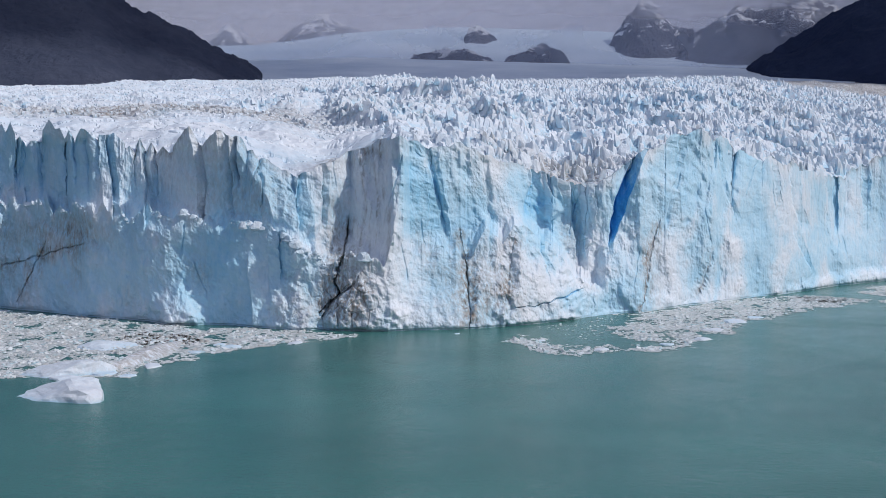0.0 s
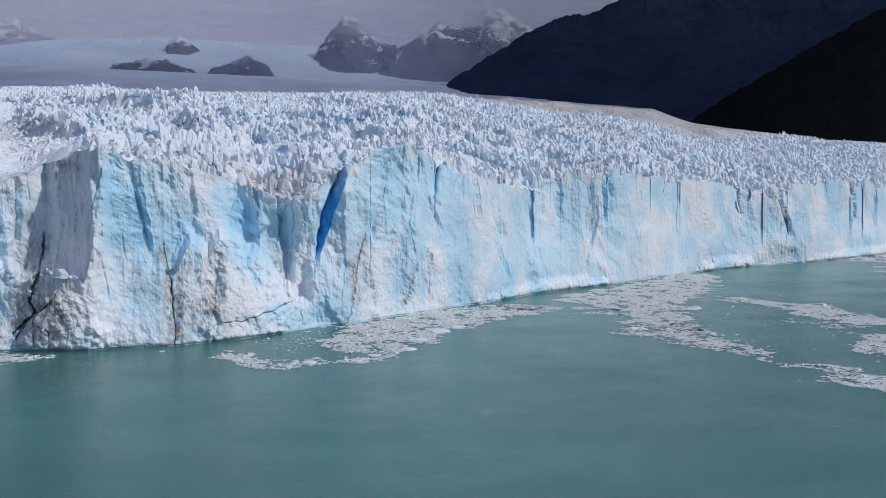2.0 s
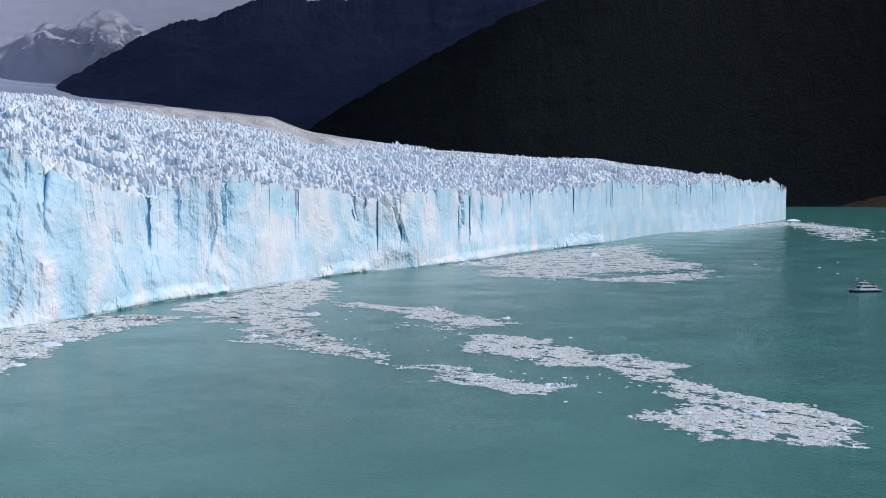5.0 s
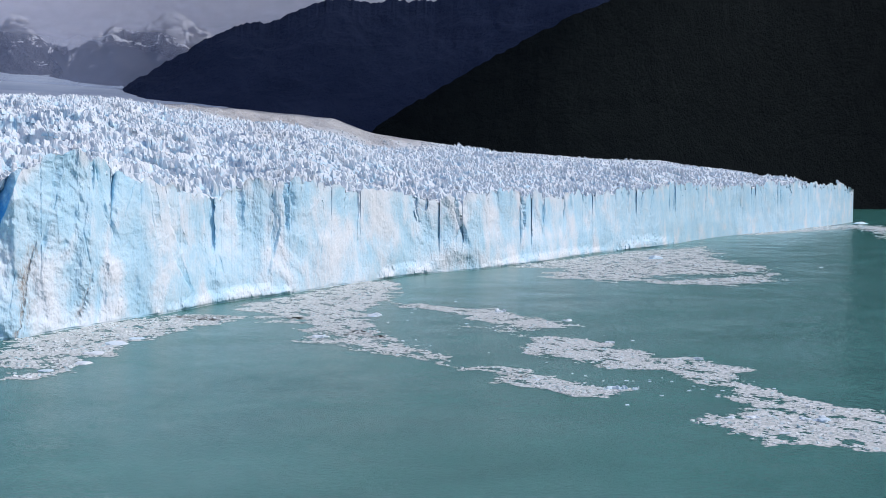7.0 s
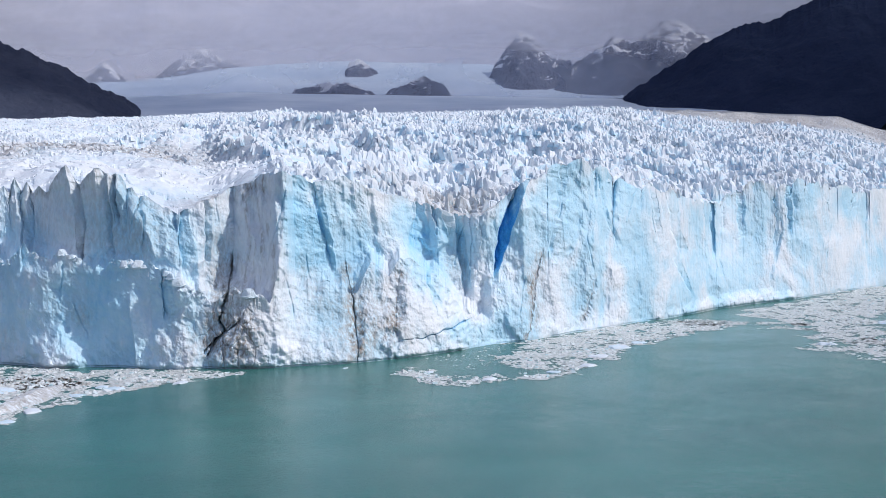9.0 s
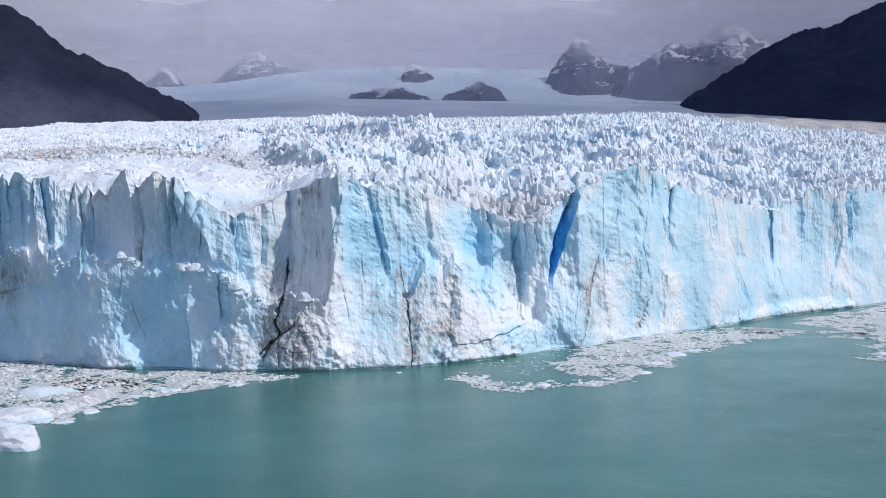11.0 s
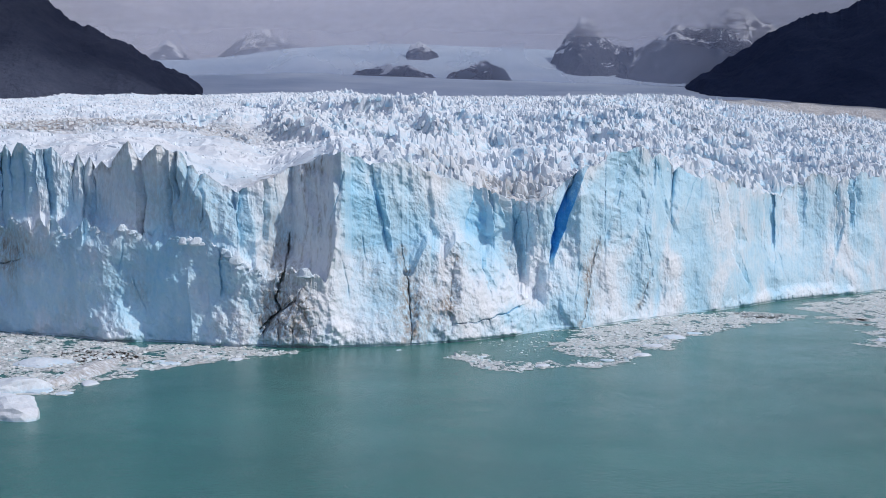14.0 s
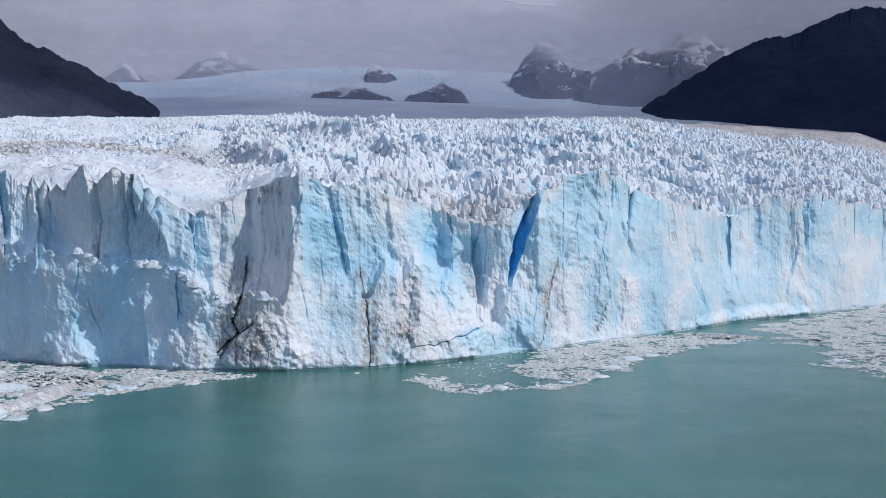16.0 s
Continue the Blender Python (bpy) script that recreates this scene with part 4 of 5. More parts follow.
# ---------------------------------------------------------------- mountains and far snow
def slope(name, ridge, foot_r, ridge_r, foot_z, material, label, category, seed, amp, cols=260, rows=90, snow=None, wave=260.0, edge=1.0):
    """A mountain side: ridge is (degrees, degrees up) along its skyline, at ridge_r metres; it falls to foot_z at foot_r."""
    az = np.linspace(ridge[0][0], ridge[-1][0], cols)
    if isinstance(foot_r, list):
        foot_r, ridge_r = soft_curve(foot_r, az, 1, 4.0), soft_curve(ridge_r, az, 1, 4.0)
    u = np.linspace(0, 1.35, rows)[:, None]
    zr = 60 + ridge_r * np.tan(np.radians(soft_curve(ridge, az, 1, 0.08)))
    rr = foot_r + (ridge_r - foot_r) * u + az[None] * 0
    A = np.broadcast_to(az, rr.shape)
    x, y = rr * np.sin(np.radians(A)), rr * np.cos(np.radians(A))
    up = np.where(u <= 1, np.clip(u, 0, 1) ** 1.25, 1 - (u - 1) * 2.2)
    bump = (ridged(x / wave, y / wave, seed, 5, 0.52) - 0.72) * amp
    hold = np.clip(u, 0, 1) * np.where(u <= 1, 1 - 0.8 * np.exp(-((1 - u) / 0.12) ** 2), 0.4)
    z = foot_z + (zr - foot_z) * up + bump * hold
    crag = edge * (ridged(az * 1.7, az * 0 + seed, seed + 9, 4) - 0.72) * amp * 0.2
    z = z + crag * np.exp(-((u - 1) / 0.1) ** 2)
    f = {"snow": (z - zr.max()) / max(zr.max() - foot_z, 1) + 1 + 0 * z}
    ob = new(name, grid_mesh(name, np.stack([x, y, z], -1), material, f))
    return tagged(ob, label, category, kind="structure")


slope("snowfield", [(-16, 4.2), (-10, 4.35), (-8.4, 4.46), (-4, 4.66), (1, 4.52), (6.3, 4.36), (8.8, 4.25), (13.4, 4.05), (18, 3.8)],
      3150, 3800, 235, SHADED_SNOW, "flat upper glacier arm in cloud shade", "snowfield", 110, 10, wave=400)
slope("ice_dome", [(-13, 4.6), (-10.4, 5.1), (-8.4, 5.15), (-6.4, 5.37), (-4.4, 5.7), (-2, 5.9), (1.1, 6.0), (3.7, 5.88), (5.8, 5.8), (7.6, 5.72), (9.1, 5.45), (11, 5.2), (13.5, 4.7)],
      3800, 4500, 330, SHADED_SNOW, "smooth rounded ice dome far behind the glacier", "snowfield", 120, 22, wave=500, edge=0.2)
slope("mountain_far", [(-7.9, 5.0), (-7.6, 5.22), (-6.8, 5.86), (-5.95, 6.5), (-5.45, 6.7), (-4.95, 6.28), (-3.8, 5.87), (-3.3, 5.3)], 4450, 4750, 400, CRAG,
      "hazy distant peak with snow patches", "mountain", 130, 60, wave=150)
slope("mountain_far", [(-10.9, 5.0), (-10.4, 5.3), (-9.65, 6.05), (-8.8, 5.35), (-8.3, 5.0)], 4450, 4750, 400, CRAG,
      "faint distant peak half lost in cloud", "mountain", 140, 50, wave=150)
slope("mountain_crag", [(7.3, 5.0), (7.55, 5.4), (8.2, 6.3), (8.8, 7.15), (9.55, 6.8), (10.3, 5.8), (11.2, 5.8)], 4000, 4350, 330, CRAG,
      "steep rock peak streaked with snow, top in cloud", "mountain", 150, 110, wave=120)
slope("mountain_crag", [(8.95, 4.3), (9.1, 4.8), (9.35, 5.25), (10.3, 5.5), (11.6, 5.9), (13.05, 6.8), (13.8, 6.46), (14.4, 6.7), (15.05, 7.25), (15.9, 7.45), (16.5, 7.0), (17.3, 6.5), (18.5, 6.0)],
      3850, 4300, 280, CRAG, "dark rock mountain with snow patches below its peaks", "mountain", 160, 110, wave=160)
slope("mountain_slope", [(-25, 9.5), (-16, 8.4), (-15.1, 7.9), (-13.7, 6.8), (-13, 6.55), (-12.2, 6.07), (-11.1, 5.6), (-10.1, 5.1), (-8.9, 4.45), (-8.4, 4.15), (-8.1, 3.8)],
      2750, 3500, 150, HAZY_SCREE, "dark bare mountainside beside the glacier, painted bluish with haze", "mountain", 170, 90, wave=240)
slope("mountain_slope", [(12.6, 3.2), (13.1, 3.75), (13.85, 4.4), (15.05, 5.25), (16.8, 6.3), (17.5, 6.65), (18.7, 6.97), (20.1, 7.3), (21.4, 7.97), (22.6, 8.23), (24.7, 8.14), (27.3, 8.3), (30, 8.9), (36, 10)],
      3230, 3800, 150, HAZY_SLATE, "dark shaded mountain beyond the ice, coloured blue for haze", "mountain", 180, 110, wave=300)
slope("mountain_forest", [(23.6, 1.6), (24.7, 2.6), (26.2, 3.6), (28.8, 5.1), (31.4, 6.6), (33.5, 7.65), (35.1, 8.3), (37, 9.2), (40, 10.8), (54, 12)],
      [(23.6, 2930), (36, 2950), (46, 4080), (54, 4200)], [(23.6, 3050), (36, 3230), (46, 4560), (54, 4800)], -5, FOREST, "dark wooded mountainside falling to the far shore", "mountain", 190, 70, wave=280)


slope("shore", [(42.5, -0.7), (44, -0.5), (46, -0.36), (48, -0.45), (51, -0.3), (54, -0.4)], 4060, 4170, -3, SHORE, "low brown rocky shore below the forest", "shore", 195, 18, 200, 40, wave=90)
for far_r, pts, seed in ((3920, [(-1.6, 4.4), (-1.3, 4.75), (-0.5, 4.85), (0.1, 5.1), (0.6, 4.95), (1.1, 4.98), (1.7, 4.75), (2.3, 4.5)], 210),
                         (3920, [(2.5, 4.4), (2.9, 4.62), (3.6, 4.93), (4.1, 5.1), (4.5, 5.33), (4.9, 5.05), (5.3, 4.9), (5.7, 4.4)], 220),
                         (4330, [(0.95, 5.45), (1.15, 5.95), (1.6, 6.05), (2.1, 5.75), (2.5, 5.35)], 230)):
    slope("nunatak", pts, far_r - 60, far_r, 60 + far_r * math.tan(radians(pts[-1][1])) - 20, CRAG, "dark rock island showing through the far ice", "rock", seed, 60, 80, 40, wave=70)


def clouds():
    """The overcast that lies on the far mountains: a layer seen from below, thin mist on the peaks and a blue haze
    sheet.
    """
    az, u = np.linspace(-45, 46, 190), np.linspace(0, 1, 70)[:, None]
    # nearest stretch lies out of view, added to shade the far ice
    rr = 2800 + 2130 * u + 0 * az
    A = np.broadcast_to(az, rr.shape)
    x, y = rr * np.sin(np.radians(A)), rr * np.cos(np.radians(A))
    z = 700 + 40 * fbm(x / 420, y / 420, 301, 4) - 60 * u + 330 * sstep(10, 26, A)
    thick = sstep(0, 0.12, u + 0.05 * fbm(x / 500, y / 500, 302, 3)) * sstep(46, 38, A) * sstep(1.0, 0.2, u) + 0 * z
    ob = new("cloud", grid_mesh("cloud", np.stack([x, y, z], -1), mist_material("overcast_cloud", 1.0, 0.0022, (0.88, 0.86, 0.93), 0.46), {"thick": thick}, True))
    tagged(ob, "grey overcast cloud layer over the mountains", "cloud", kind="structure")
    # upright sheets: three of mist, the blue one imitating haze by its colour
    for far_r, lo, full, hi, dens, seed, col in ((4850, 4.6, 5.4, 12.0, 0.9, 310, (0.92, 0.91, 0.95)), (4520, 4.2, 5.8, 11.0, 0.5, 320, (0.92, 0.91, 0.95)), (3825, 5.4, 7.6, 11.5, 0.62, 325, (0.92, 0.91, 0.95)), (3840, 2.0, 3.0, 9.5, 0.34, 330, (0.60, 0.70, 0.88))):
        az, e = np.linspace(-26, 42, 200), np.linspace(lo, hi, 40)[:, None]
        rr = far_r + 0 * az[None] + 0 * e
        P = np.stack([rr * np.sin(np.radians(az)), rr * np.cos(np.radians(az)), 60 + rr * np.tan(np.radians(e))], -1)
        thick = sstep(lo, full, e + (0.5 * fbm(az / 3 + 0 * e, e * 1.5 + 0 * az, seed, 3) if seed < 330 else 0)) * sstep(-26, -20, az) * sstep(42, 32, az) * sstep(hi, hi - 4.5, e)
        ob = new("mist", grid_mesh("mist", P, mist_material("mist_haze_sheet", dens, 0.004, col, 0.4), {"thick": thick}, True))
        tagged(ob, "upright sheet of thin mist and haze before the far peaks", "mist", kind="structure")


clouds()


# ---------------------------------------------------------------- floating ice
def inside(poly, x, y):
    res = np.zeros(x.shape, bool)
    n = len(poly)
    for i in range(n):
        (x1, y1), (x2, y2) = poly[i], poly[(i + 1) % n]
        cross = ((y1 > y) != (y2 > y)) & (x < (x2 - x1) * (y - y1) / ((y2 - y1) or 1e-9) + x1)
        res ^= cross
    return res


def chunks(name, xs, ys, sizes, flat, material, rng):
    """Many irregular floating pieces of ice in one mesh."""
    n = len(xs)
    k = 6
    ang = np.sort(rng.random((n, k)), 1) * 0.35 + np.arange(k) * 2 * np.pi / k + rng.random((n, 1)) * 6.28
    rad = sizes[:, None] * (0.32 + 0.28 * rng.random((n, k)))
    hgt = sizes * flat * (0.5 + rng.random(n))
    tx, ty = rng.normal(0, 0.22, n), rng.normal(0, 0.22, n)
    bx, by = rad * np.cos(ang), rad * np.sin(ang)
    sh = 0.72 + 0.2 * rng.random((n, k))
    low = np.stack([xs[:, None] + bx, ys[:, None] + by, np.full((n, k), -0.12)], -1)
    topz = hgt[:, None] * (0.75 + 0.5 * rng.random((n, k))) + bx * tx[:, None] + by * ty[:, None]
    top = np.stack([xs[:, None] + bx * sh, ys[:, None] + by * sh, np.maximum(topz, 0.04)], -1)
    V = np.concatenate([low, top], 1).reshape(-1, 3)
    o = (np.arange(n) * 2 * k)[:, None, None]
    i = np.arange(k)
    j = (i + 1) % k
    side = (np.stack([i, j, j + k, i + k], -1)[None] + o).reshape(-1, 4)
    cap = np.array([[k, k + 1, k + 2, k + 3], [k, k + 3, k + 4, k + 5]])[None] + o
    me = bpy.data.meshes.new(name)
    me.from_pydata(V.tolist(), [], np.concatenate([side, cap.reshape(-1, 4)]).tolist())
    me.materials.append(material)
    return me


BRASH = brash_material("brash_ice", 0.25)
RUBBLE = rock_material("brown_rubble", (0.10, 0.08, 0.065), (0.28, 0.23, 0.20), scale=0.6)
BRASH_DIRTY = brash_material("dirty_brash_ice", 0.8)


def mush_material():
    n = Nodes("ice_mush")
    f = n.noise(0.6, 8, 0.78, (1, 1, 1))
    col = n.ramp(f, (0.38, (0.12, 0.24, 0.23)), (0.44, (0.40, 0.44, 0.43)), (0.52, (0.60, 0.62, 0.61)), (0.60, (0.82, 0.83, 0.83)))
    col = n.mix(n.span(n.noise(0.12, 5, 0.7), 0.5, 0.8, 0, 0.3), col, (0.40, 0.36, 0.33))
    n.bump(f, 0.7, 0.3)
    return n.set(Base_Color=col, Roughness=0.6, Specular_IOR_Level=0.3)


MUSH = mush_material()


def add_mush(me, x, y, step):
    """Adds small raised sheets of slush at the given places to a mesh of chunks."""
    me.materials.append(MUSH)
    bm = bmesh.new()
    bm.from_mesh(me)
    h = step * 0.51
    for a, b in zip(x.tolist(), y.tolist()):
        f = bm.faces.new([bm.verts.new((a + dx * h, b + dy * h, 0.05)) for dx, dy in ((-1, -1), (1, -1), (1, 1), (-1, 1))])
        f.material_index = 1
    bm.to_mesh(me)
    bm.free()


def brash(poly, count, label, seed, lo=0.5, hi=3.0, material=None, ragged=6.0, far=1.0, step=1.0, full=-0.5):
    rng = np.random.default_rng(seed)
    P = np.array(poly, float)
    c = P.mean(0)
    n = count * 12
    x = rng.uniform(P[:, 0].min() - ragged, P[:, 0].max() + ragged, n)
    y = rng.uniform(P[:, 1].min() - ragged, P[:, 1].max() + ragged, n)
    wx, wy = x + 1.5 * ragged * fbm(x / 22, y / 22, seed, 5, 0.7), y + 1.5 * ragged * fbm(x / 22, y / 22, seed + 5, 5, 0.7)
    drift = np.maximum(rng.random(n) - 0.86, 0) * 7 * ragged                   # some pieces stray from the field
    turn = rng.random(n) * 6.28
    ok = inside(poly, wx + drift * np.cos(turn), wy + drift * np.sin(turn)) & (fbm(x / 9, y / 14, seed + 9, 3) > -0.55 + 0.3 * rng.random(n))
    x, y = x[ok][:count], y[ok][:count]
    size = far * (lo + (hi - lo) * rng.random(len(x)) ** 5)
    me = chunks("brash_ice", x, y, size, 0.13, material or BRASH, rng)
    gx, gy = np.meshgrid(np.arange(P[:, 0].min() - ragged, P[:, 0].max() + ragged, step), np.arange(P[:, 1].min() - ragged, P[:, 1].max() + ragged, step))
    gx, gy = gx.ravel(), gy.ravel()
    wx, wy = gx + 1.6 * ragged * fbm(gx / 22, gy / 22, seed, 5, 0.7), gy + 1.6 * ragged * fbm(gx / 22, gy / 22, seed + 5, 5, 0.7)
    ok = inside(poly, wx, wy) & (fbm(gx / 9, gy / 14, seed + 9, 3) + 0.9 * fbm(gx / 2.2, gy / 4, seed + 19, 2) > full)
    add_mush(me, gx[ok], gy[ok], step)
    ob = new("brash_ice", me)
    tagged(ob, label, "brash ice", kind="stuff")


brash([(-186, 512), (-179, 505), (-138, 479), (-101, 459), (-68, 446), (-45, 440), (-33, 434), (-46, 416), (-58, 407), (-68, 391), (-80, 385), (-83, 364), (-91, 345), (-105, 345), (-140, 345), (-190, 380)],
      11000, "field of dirty broken brash ice below the ice cliff", 201, 0.3, 2.4, BRASH_DIRTY, 4)
brash([(-109, 440), (-90, 437), (-83, 423), (-86, 400), (-98, 402), (-109, 423)], 900, "patch of brown rock debris lying on the brash ice", 209, 0.3, 1.3, RUBBLE, 4, full=0.3)
brash([(72, 491), (95, 513), (142, 554), (178, 554), (179, 538), (139, 494), (116, 471), (90, 426), (78, 416), (66, 418), (62, 442)],
      4200, "apron of pale brash ice along the foot of the cliff", 202, 0.25, 2.0, BRASH, 4)
brash([(23, 431), (35, 418), (44, 400), (56, 407), (78, 415), (77, 402), (54, 392), (42, 384), (32, 400), (22, 420)], 700, "thin chain of brash ice drifting from the cliff", 210, 0.3, 2.4, BRASH, 4, full=-0.1)
brash([(36, 455), (53, 466), (67, 485), (60, 420), (41, 423)], 260, "loose small pieces of ice in a pool by the cliff", 211, 0.2, 1.3, BRASH, 3, full=1.2)
brash([(162, 559), (181, 550), (206, 526), (197, 505), (176, 534), (151, 537)], 500, "thin thread of brash ice joining two drifts", 212, 0.25, 1.3, BRASH, 4, full=-0.1)
brash([(186, 575), (244, 635), (309, 707), (338, 712), (301, 625), (257, 565), (225, 500), (217, 469), (204, 447), (185, 470), (199, 497), (201, 528), (200, 552)],
      4300, "drifting tongue of pale brash ice", 203, 0.3, 1.9, BRASH, 5)
brash([(217, 469), (208, 440), (206, 408), (200, 368), (204, 350), (208, 322), (200, 330), (196, 372), (194, 403), (181, 429), (176, 443), (185, 470)],
      900, "ragged trail of brash ice behind the drifting tongue", 213, 0.25, 1.6, BRASH, 5, full=-0.15)
brash([(272, 575), (289, 567), (289, 536), (307, 530), (301, 494), (308, 472), (303, 446), (287, 449), (269, 451), (274, 483), (281, 506), (273, 530), (268, 543)], 1500, "narrow band of floating brash ice", 204, 0.25, 1.5, BRASH, 4)
brash([(258, 470), (270, 458), (268, 430), (258, 440)], 120, "scattered bits of brash ice between two drifts", 214, 0.25, 1.3, BRASH, 4, full=0.3)
brash([(202, 366), (210, 354), (215, 346), (214, 328), (217, 312), (222, 302), (208, 296), (199, 305), (198, 322), (198, 337), (203, 350)], 1500, "small raft of floating brash ice", 205, 0.3, 1.7, BRASH, 3)
brash([(241, 395), (267, 426), (278, 418), (282, 402), (274, 376), (273, 356), (286, 348), (282, 329), (271, 313), (258, 290), (255, 274), (258, 255), (262, 242), (252, 220), (231, 202), (222, 209), (215, 219), (204, 229), (212, 257), (226, 260), (238, 265), (246, 284), (247, 310), (259, 328), (246, 341), (242, 364), (238, 380)],
      6500, "long curved drift of floating brash ice", 206, 0.3, 1.7, BRASH, 4)
brash([(470, 798), (564, 867), (692, 947), (836, 1017), (757, 906), (700, 838), (650, 715), (600, 685), (566, 685), (512, 686), (503, 660), (480, 650), (460, 661), (448, 709), (516, 770)],
      5200, "wide drift of brash ice beside the far ice front", 207, 0.4, 2.4, BRASH, 9, step=2.0, full=-0.35)
brash([(480, 640), (485, 623), (527, 603), (578, 630), (645, 712), (600, 670), (548, 650), (503, 652)],
      1500, "outer arm of the wide drift of brash ice", 215, 0.4, 2.2, BRASH, 7, step=2.0, full=-0.35)
brash([(1080, 1270), (1517, 1520), (1606, 1550), (1433, 1255), (1129, 989), (1110, 1000), (1300, 1200), (1500, 1450), (1100, 1240)],
      3000, "far streak of floating brash ice", 208, 0.8, 5.0, BRASH, 20, step=6)


def iceberg(name, x, y, length, width, height, turn, seed, label, blue=0.15, dirt_shade=0.1, detail=4, category="iceberg", ramp=0.0):
    """A floating berg of several cleaved lumps grown together, its base just below the water."""
    rng = random.Random(seed * 3 + 1)
    bm = bmesh.new()
    for k in range(5 if length < 15 else 1):
        f = 1.0 if k == 0 else rng.uniform(0.3, 0.6)
        part_me = cut_block("lump", seed + k * 7, length * f * (0.8 if k == 0 else 1), width * f, height * (0.62 if length < 15 and k == 0 else rng.uniform(0.7, 1.0)), BERG, blue, dirt_shade, 12, detail if k == 0 else detail - 1, 0.5, 0.8, 0.55 if length < 15 else 0.8)
        a = rng.uniform(0, 6.3)
        part_me.transform(Matrix.Translation((0 if k == 0 else rng.uniform(-0.36, 0.36) * length, 0 if k == 0 else rng.uniform(-0.25, 0.25) * width, 0)) @ Matrix.Rotation(a if k else 0, 4, "Z"))
        bm.from_mesh(part_me)
        bpy.data.meshes.remove(part_me)
    me = bpy.data.meshes.new(name)
    bm.to_mesh(me)
    bm.free()
    co = np.zeros(len(me.vertices) * 3, np.float32)
    me.vertices.foreach_get("co", co)
    co = co.reshape(-1, 3)
    if ramp:                                             # rises from a low tip to a high end
        e = np.clip(co[:, 0] / length + 0.5, 0, 1)
        co[:, 2] = np.where(co[:, 2] > 0, co[:, 2] * (1 - ramp + ramp * 1.5 * e ** 1.4), co[:, 2])
        co[:, 1] = co[:, 1] * (1 - 0.5 * ramp * (1 - e))
        me.vertices.foreach_set("co", co.reshape(-1))
    for key, val in (("blue", min(blue, 0.25) + 0.4 * min(1.0, height / 8) * np.exp(-np.maximum(co[:, 2], 0) / 0.7)), ("dirt_shade", np.full(len(co), dirt_shade))):
        at = me.attributes.get(key) or me.attributes.new(key, "FLOAT", "POINT")
        at.data.foreach_set("value", val.astype(np.float32))
    me.materials.append(BERG)
    ob = new(name, me)
    ob.matrix_world = pose(x, y, 0, 0, 0, turn)
    return tagged(ob, label, category)


iceberg("iceberg", -96.5, 321, 36, 28, 9.2, 6, 8, "large white wedge-shaped iceberg with a blue waterline", 0.08, 0.15, ramp=0.75)
iceberg("iceberg", -109, 354, 34, 20, 6.5, 18, 12, "low white iceberg with a cyan undercut edge among brash", 0.12, 0.25, ramp=0.55)
iceberg("iceberg", -90, 390, 15, 62, 3.2, -8, 17, "flat dirty ice slab at the edge of the brash", 0.0, 0.75)
iceberg("iceberg", -110, 405, 24, 26, 2.6, 30, 19, "low pale blue ice raft frozen into the brash", 0.2, 0.1)
for x, y, a, b, h, turn, blue in ((219, 305, 7.5, 3.2, 2.2, -30, 0.35), (223.6, 302, 3.2, 2, 1.6, 10, 0.35), (301, 515, 7, 4, 3.0, 20, 0.1), (238, 241, 6.5, 4.5, 1.7, 10, 0.5), (235, 244, 3.5, 3, 1.2, 60, 0.5),
                                  (224, 252, 5, 3, 1.1, -20, 0.2), (219, 254, 4, 3, 0.9, 40, 0.15), (217, 232, 3.5, 2.2, 0.8, 0, 0.1), (239, 522, 11, 7, 2.6, 15, 0.1), (185, 457, 9, 6, 1.8, -15, 0.1),
                                  (651, 853, 26, 12, 4, 40, 0.55), (1660, 1600, 60, 25, 7, 20, 0.3), (283, 346, 6, 3.4, 1.8, 30, 0.15), (282, 397, 6, 3, 1.5, 0, 0.1), (310, 470, 6, 4, 1.6, 15, 0.1), (207, 330, 4, 3, 0.9, 20, 0.15)):
    iceberg("iceberg", x, y, a, b, h, turn, int(x + y), "small blue-white iceberg rising from floating brash", blue, 0.05, 3)


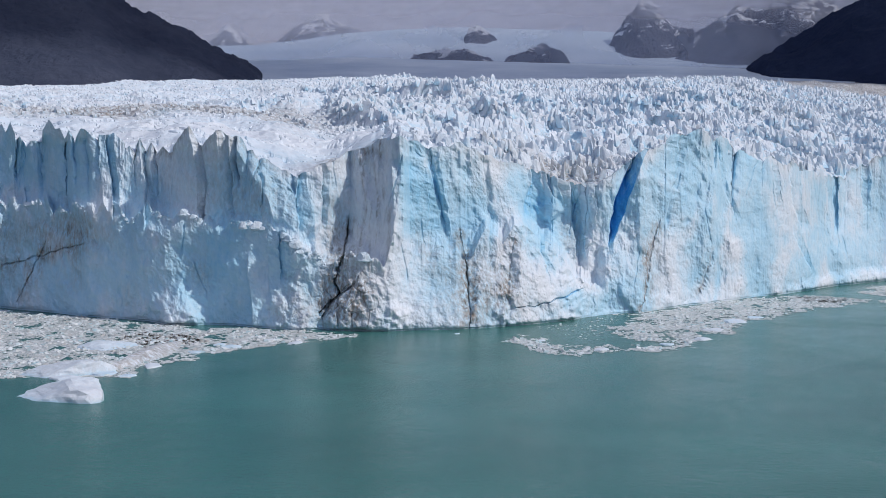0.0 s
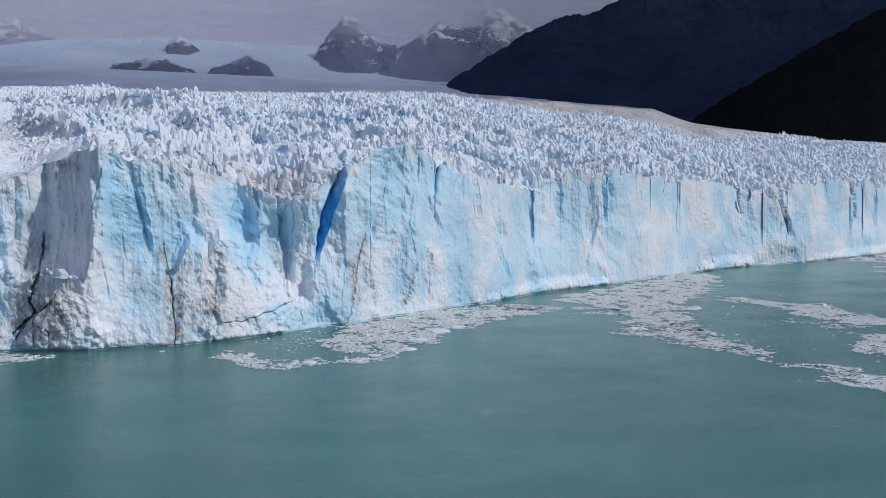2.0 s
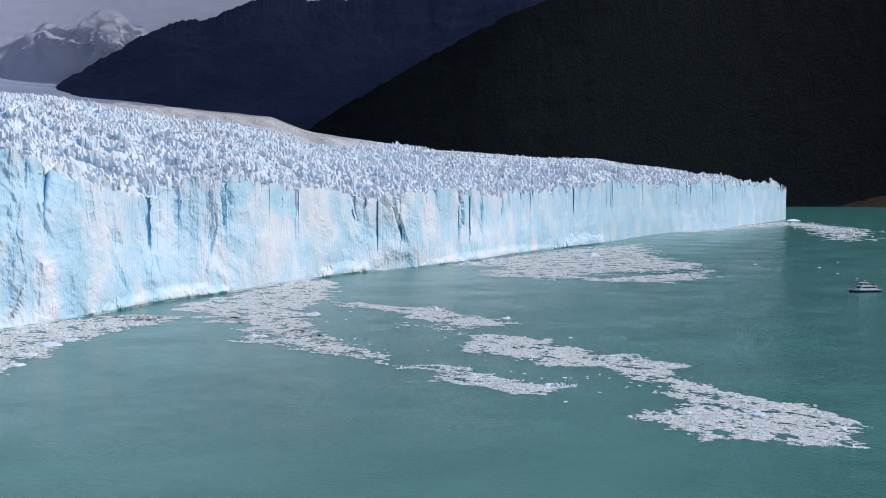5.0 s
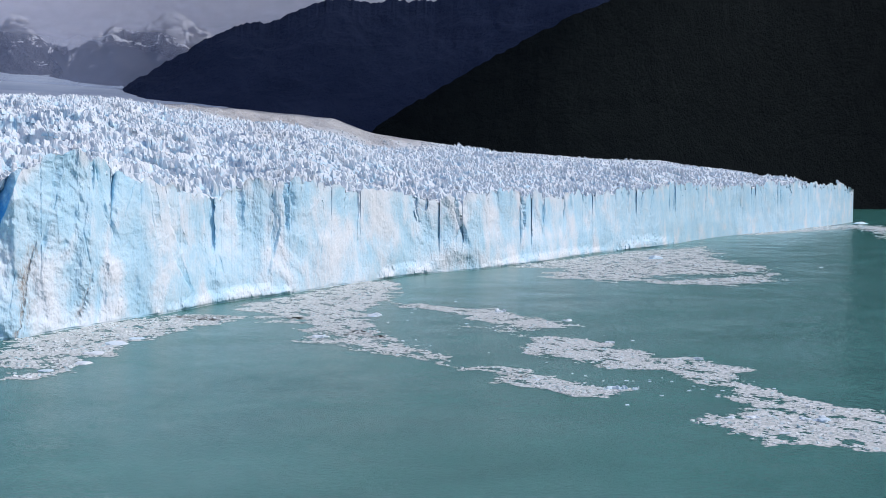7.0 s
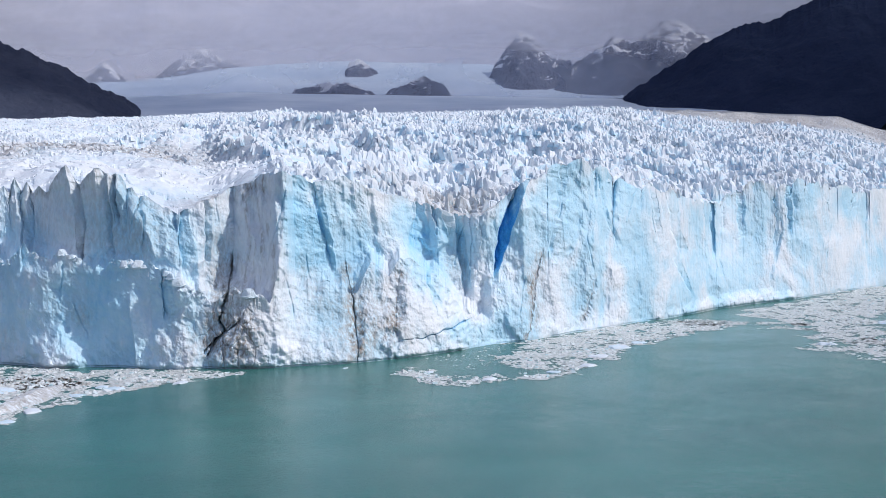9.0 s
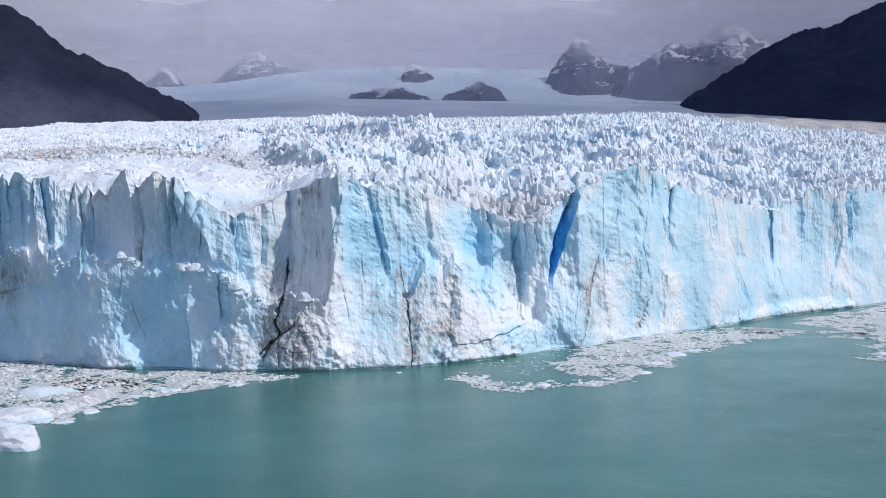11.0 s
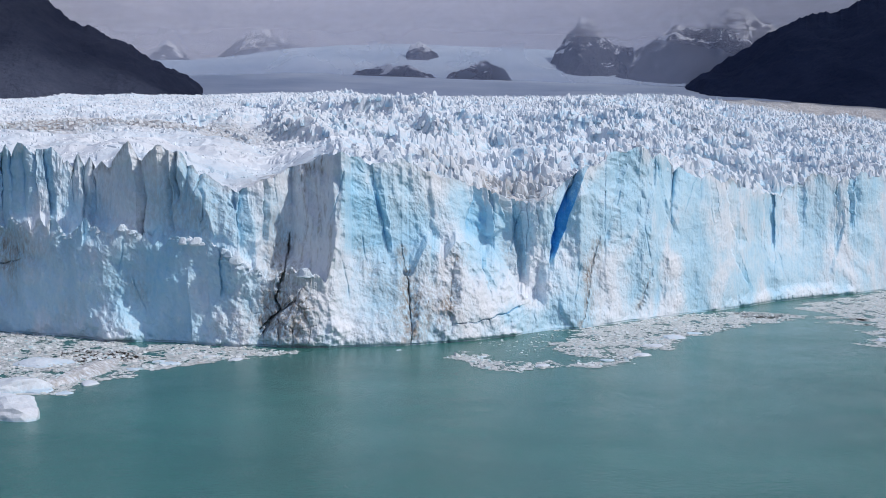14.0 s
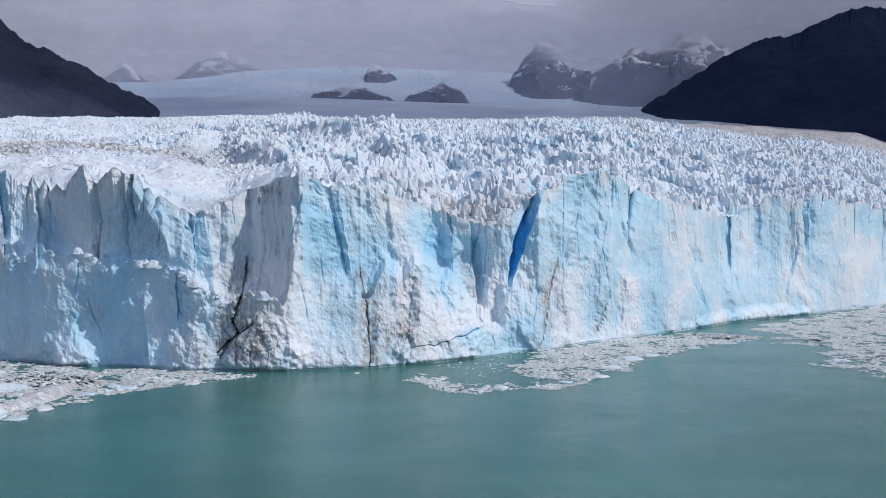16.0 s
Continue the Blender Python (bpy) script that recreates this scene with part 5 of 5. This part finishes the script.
def floes():
    """Single flat pieces of ice drifting apart from the brash."""
    rng = random.Random(31)
    kinds = [cut_block("ice_floe", 80 + k, 1.0, 1.0 + 0.6 * rng.random(), 0.22, BERG, 0.12 + 0.1 * k % 0.3, 0.1, 9, 2, 0.15) for k in range(5)]
    spots = [(-68, 403, 8, 0.9), (-85, 366, 7, 0.9), (-73, 408, 6, 0.8), (-94, 374, 6, 1.0), (-49, 412, 6, 0.7), (-96, 352, 9, 0.8), (-104, 344, 8, 0.9), (-78, 392, 6, 0.8), (-58, 420, 5, 0.8), (5, 435, 2.6, 0.6), (-88, 349, 6, 0.7),
             (109, 468, 11, 0.7), (87, 422, 7, 0.8), (73, 409, 6, 0.8), (50, 397, 6, 0.9), (97, 445, 9, 0.6), (120, 480, 8, 0.6), (33, 418, 4, 0.7)]
    for k in range(70):
        cx, cy, sx, sy = rng.choice(((232, 330, 14, 40), (236, 300, 14, 22), (262, 430, 26, 40), (640, 640, 60, 50), (760, 700, 80, 60), (240, 420, 30, 40), (300, 500, 20, 40)))
        r = math.hypot(cx, cy)
        spots.append((rng.gauss(cx, sx), rng.gauss(cy, sy), rng.uniform(0.6, 1.8) * max(1, r / 420), 1.0))
    for x, y, size, tall in spots:
        ob = new("ice_floe", rng.choice(kinds))
        ob.matrix_world = Matrix.Translation((x, y, 0)) @ Matrix.Rotation(rng.uniform(0, 6.3), 4, "Z") @ Matrix.Diagonal((size, size, size * tall * 0.8, 1))
        tagged(ob, "flat white ice floe drifting on the lake" if size > 3 else "small piece of ice drifting on the lake", "ice floe", "drifting ice floes")


floes()


# ---------------------------------------------------------------- boat
def paint(name, colour, rough=0.35):
    n = Nodes(name)
    col = n.mix(n.span(n.noise(1.5, 5, 0.6), 0.35, 0.75, 0, 0.35), colour, tuple(0.75 * c for c in colour))
    return n.set(Base_Color=col, Roughness=rough)


def part(name, bm, material, parent, label=""):
    bmesh.ops.recalc_face_normals(bm, faces=bm.faces)
    me = bpy.data.meshes.new(name)
    bm.to_mesh(me)
    bm.free()
    me.materials.append(material)
    ob = new(name, me)
    ob.parent = parent
    if label:
        tagged(ob, label)
    return ob


def loft(sections):
    """Skin over closed loops of points."""
    bm = bmesh.new()
    loops = [[bm.verts.new(p) for p in sec] for sec in sections]
    n = len(loops[0])
    for l1, l2 in zip(loops, loops[1:]):
        for i in range(n):
            bm.faces.new((l1[i], l1[(i + 1) % n], l2[(i + 1) % n], l2[i]))
    bm.faces.new(loops[0])
    bm.faces.new(loops[-1])
    return bm


def block(x0, x1, w, z0, z1, rake=0.0, inset=0.0, y=0.0):
    return loft([[(x0, y - w / 2, z0), (x1, y - w / 2, z0), (x1, y + w / 2, z0), (x0, y + w / 2, z0)],
                 [(x0 + inset, y - w / 2 + inset, z1), (x1 - rake, y - w / 2 + inset, z1), (x1 - rake, y + w / 2 - inset, z1), (x0 + inset, y + w / 2 - inset, z1)]])


def boat(x, y, heading):
    white, dark, glass, steel = paint("white_boat_paint", (0.78, 0.79, 0.80)), paint("navy_hull_paint", (0.015, 0.02, 0.035)), paint("dark_window_glass", (0.012, 0.015, 0.02), 0.08), paint("grey_steel", (0.35, 0.36, 0.38))
    root = new("tour_boat")
    tagged(root, "white tour boat with a dark hull stripe and a raised wheelhouse", "boat")

    def sections(z0, z1, grow0, grow1):
        out = []
        for k in range(11):
            t = k / 10
            px = -10 + 20 * t
            hb = 2.9 * (1 - max(0.0, (t - 0.55) / 0.45) ** 2.2 * 0.97)
            lift = 0.8 * max(0.0, (t - 0.5) / 0.5) ** 2
            a, b = px + grow0 * t * 0.8, px + grow1 * t * 0.8
            out.append([(a, -hb * (0.8 + 0.2 * grow0), z0 + lift * grow0), (b, -hb * (0.8 + 0.2 * grow1), z1 + lift * grow1), (b, hb * (0.8 + 0.2 * grow1), z1 + lift * grow1), (a, hb * (0.8 + 0.2 * grow0), z0 + lift * grow0)])
        return out
    hull = part("hull", loft(sections(-0.5, 0.95, 0.0, 0.6)), dark, root, "dark navy lower hull")
    part("topside", loft(sections(0.95, 1.6, 0.6, 1.0)), white, root)
    cabin = part("cabin", block(-7.0, 4.6, 4.6, 1.6, 3.7, 1.1, 0.15), white, root)
    for side in (-1, 1):
        for k in range(6):
            part("window", block(-6.3 + 1.6 * k, -5.0 + 1.6 * k, 0.06, 2.35, 3.25, 0, 0, side * 2.22), glass, cabin)
    part("windscreen", loft([[(4.25, -1.9, 2.4), (4.33, -1.9, 2.4), (4.33, 1.9, 2.4), (4.25, 1.9, 2.4)], [(3.72, -1.8, 3.4), (3.82, -1.8, 3.4), (3.82, 1.8, 3.4), (3.72, 1.8, 3.4)]]), glass, cabin)
    house = part("wheelhouse", block(-1.5, 3.0, 3.6, 3.7, 5.4, 0.8, 0.12), white, root)
    part("windscreen", loft([[(2.73, -1.6, 4.3), (2.81, -1.6, 4.3), (2.81, 1.6, 4.3), (2.73, 1.6, 4.3)], [(2.33, -1.5, 5.15), (2.41, -1.5, 5.15), (2.41, 1.5, 5.15), (2.33, 1.5, 5.15)]]), glass, house)
    for side in (-1, 1):
        part("window", block(-0.9, 1.9, 0.06, 4.35, 5.05, 0, 0, side * 1.73), glass, house)
    part("roof", block(-1.9, 2.6, 3.9, 5.4, 5.55), white, root)
    part("mast", block(-0.3, 0.0, 0.25, 5.55, 7.6, 0.05, 0.05), steel, root)
    part("radar", block(-0.5, 0.4, 1.4, 6.4, 6.6), white, root)
    for side in (-1, 1):
        rail = part("handrail", block(-6.8, -1.6, 0.06, 4.65, 4.72, 0, 0, side * 2.1), steel, root)
        for k in range(5):
            part("post", block(-6.8 + 1.28 * k, -6.74 + 1.28 * k, 0.06, 3.7, 4.66, 0, 0, side * 2.1), steel, rail)
    part("funnel", block(-6.4, -5.2, 1.6, 3.7, 4.5, 0.2, 0.1), dark, root)
    root.matrix_world = pose(x, y, 0, 0, 0, heading)


boat(575.5, 499, 168)
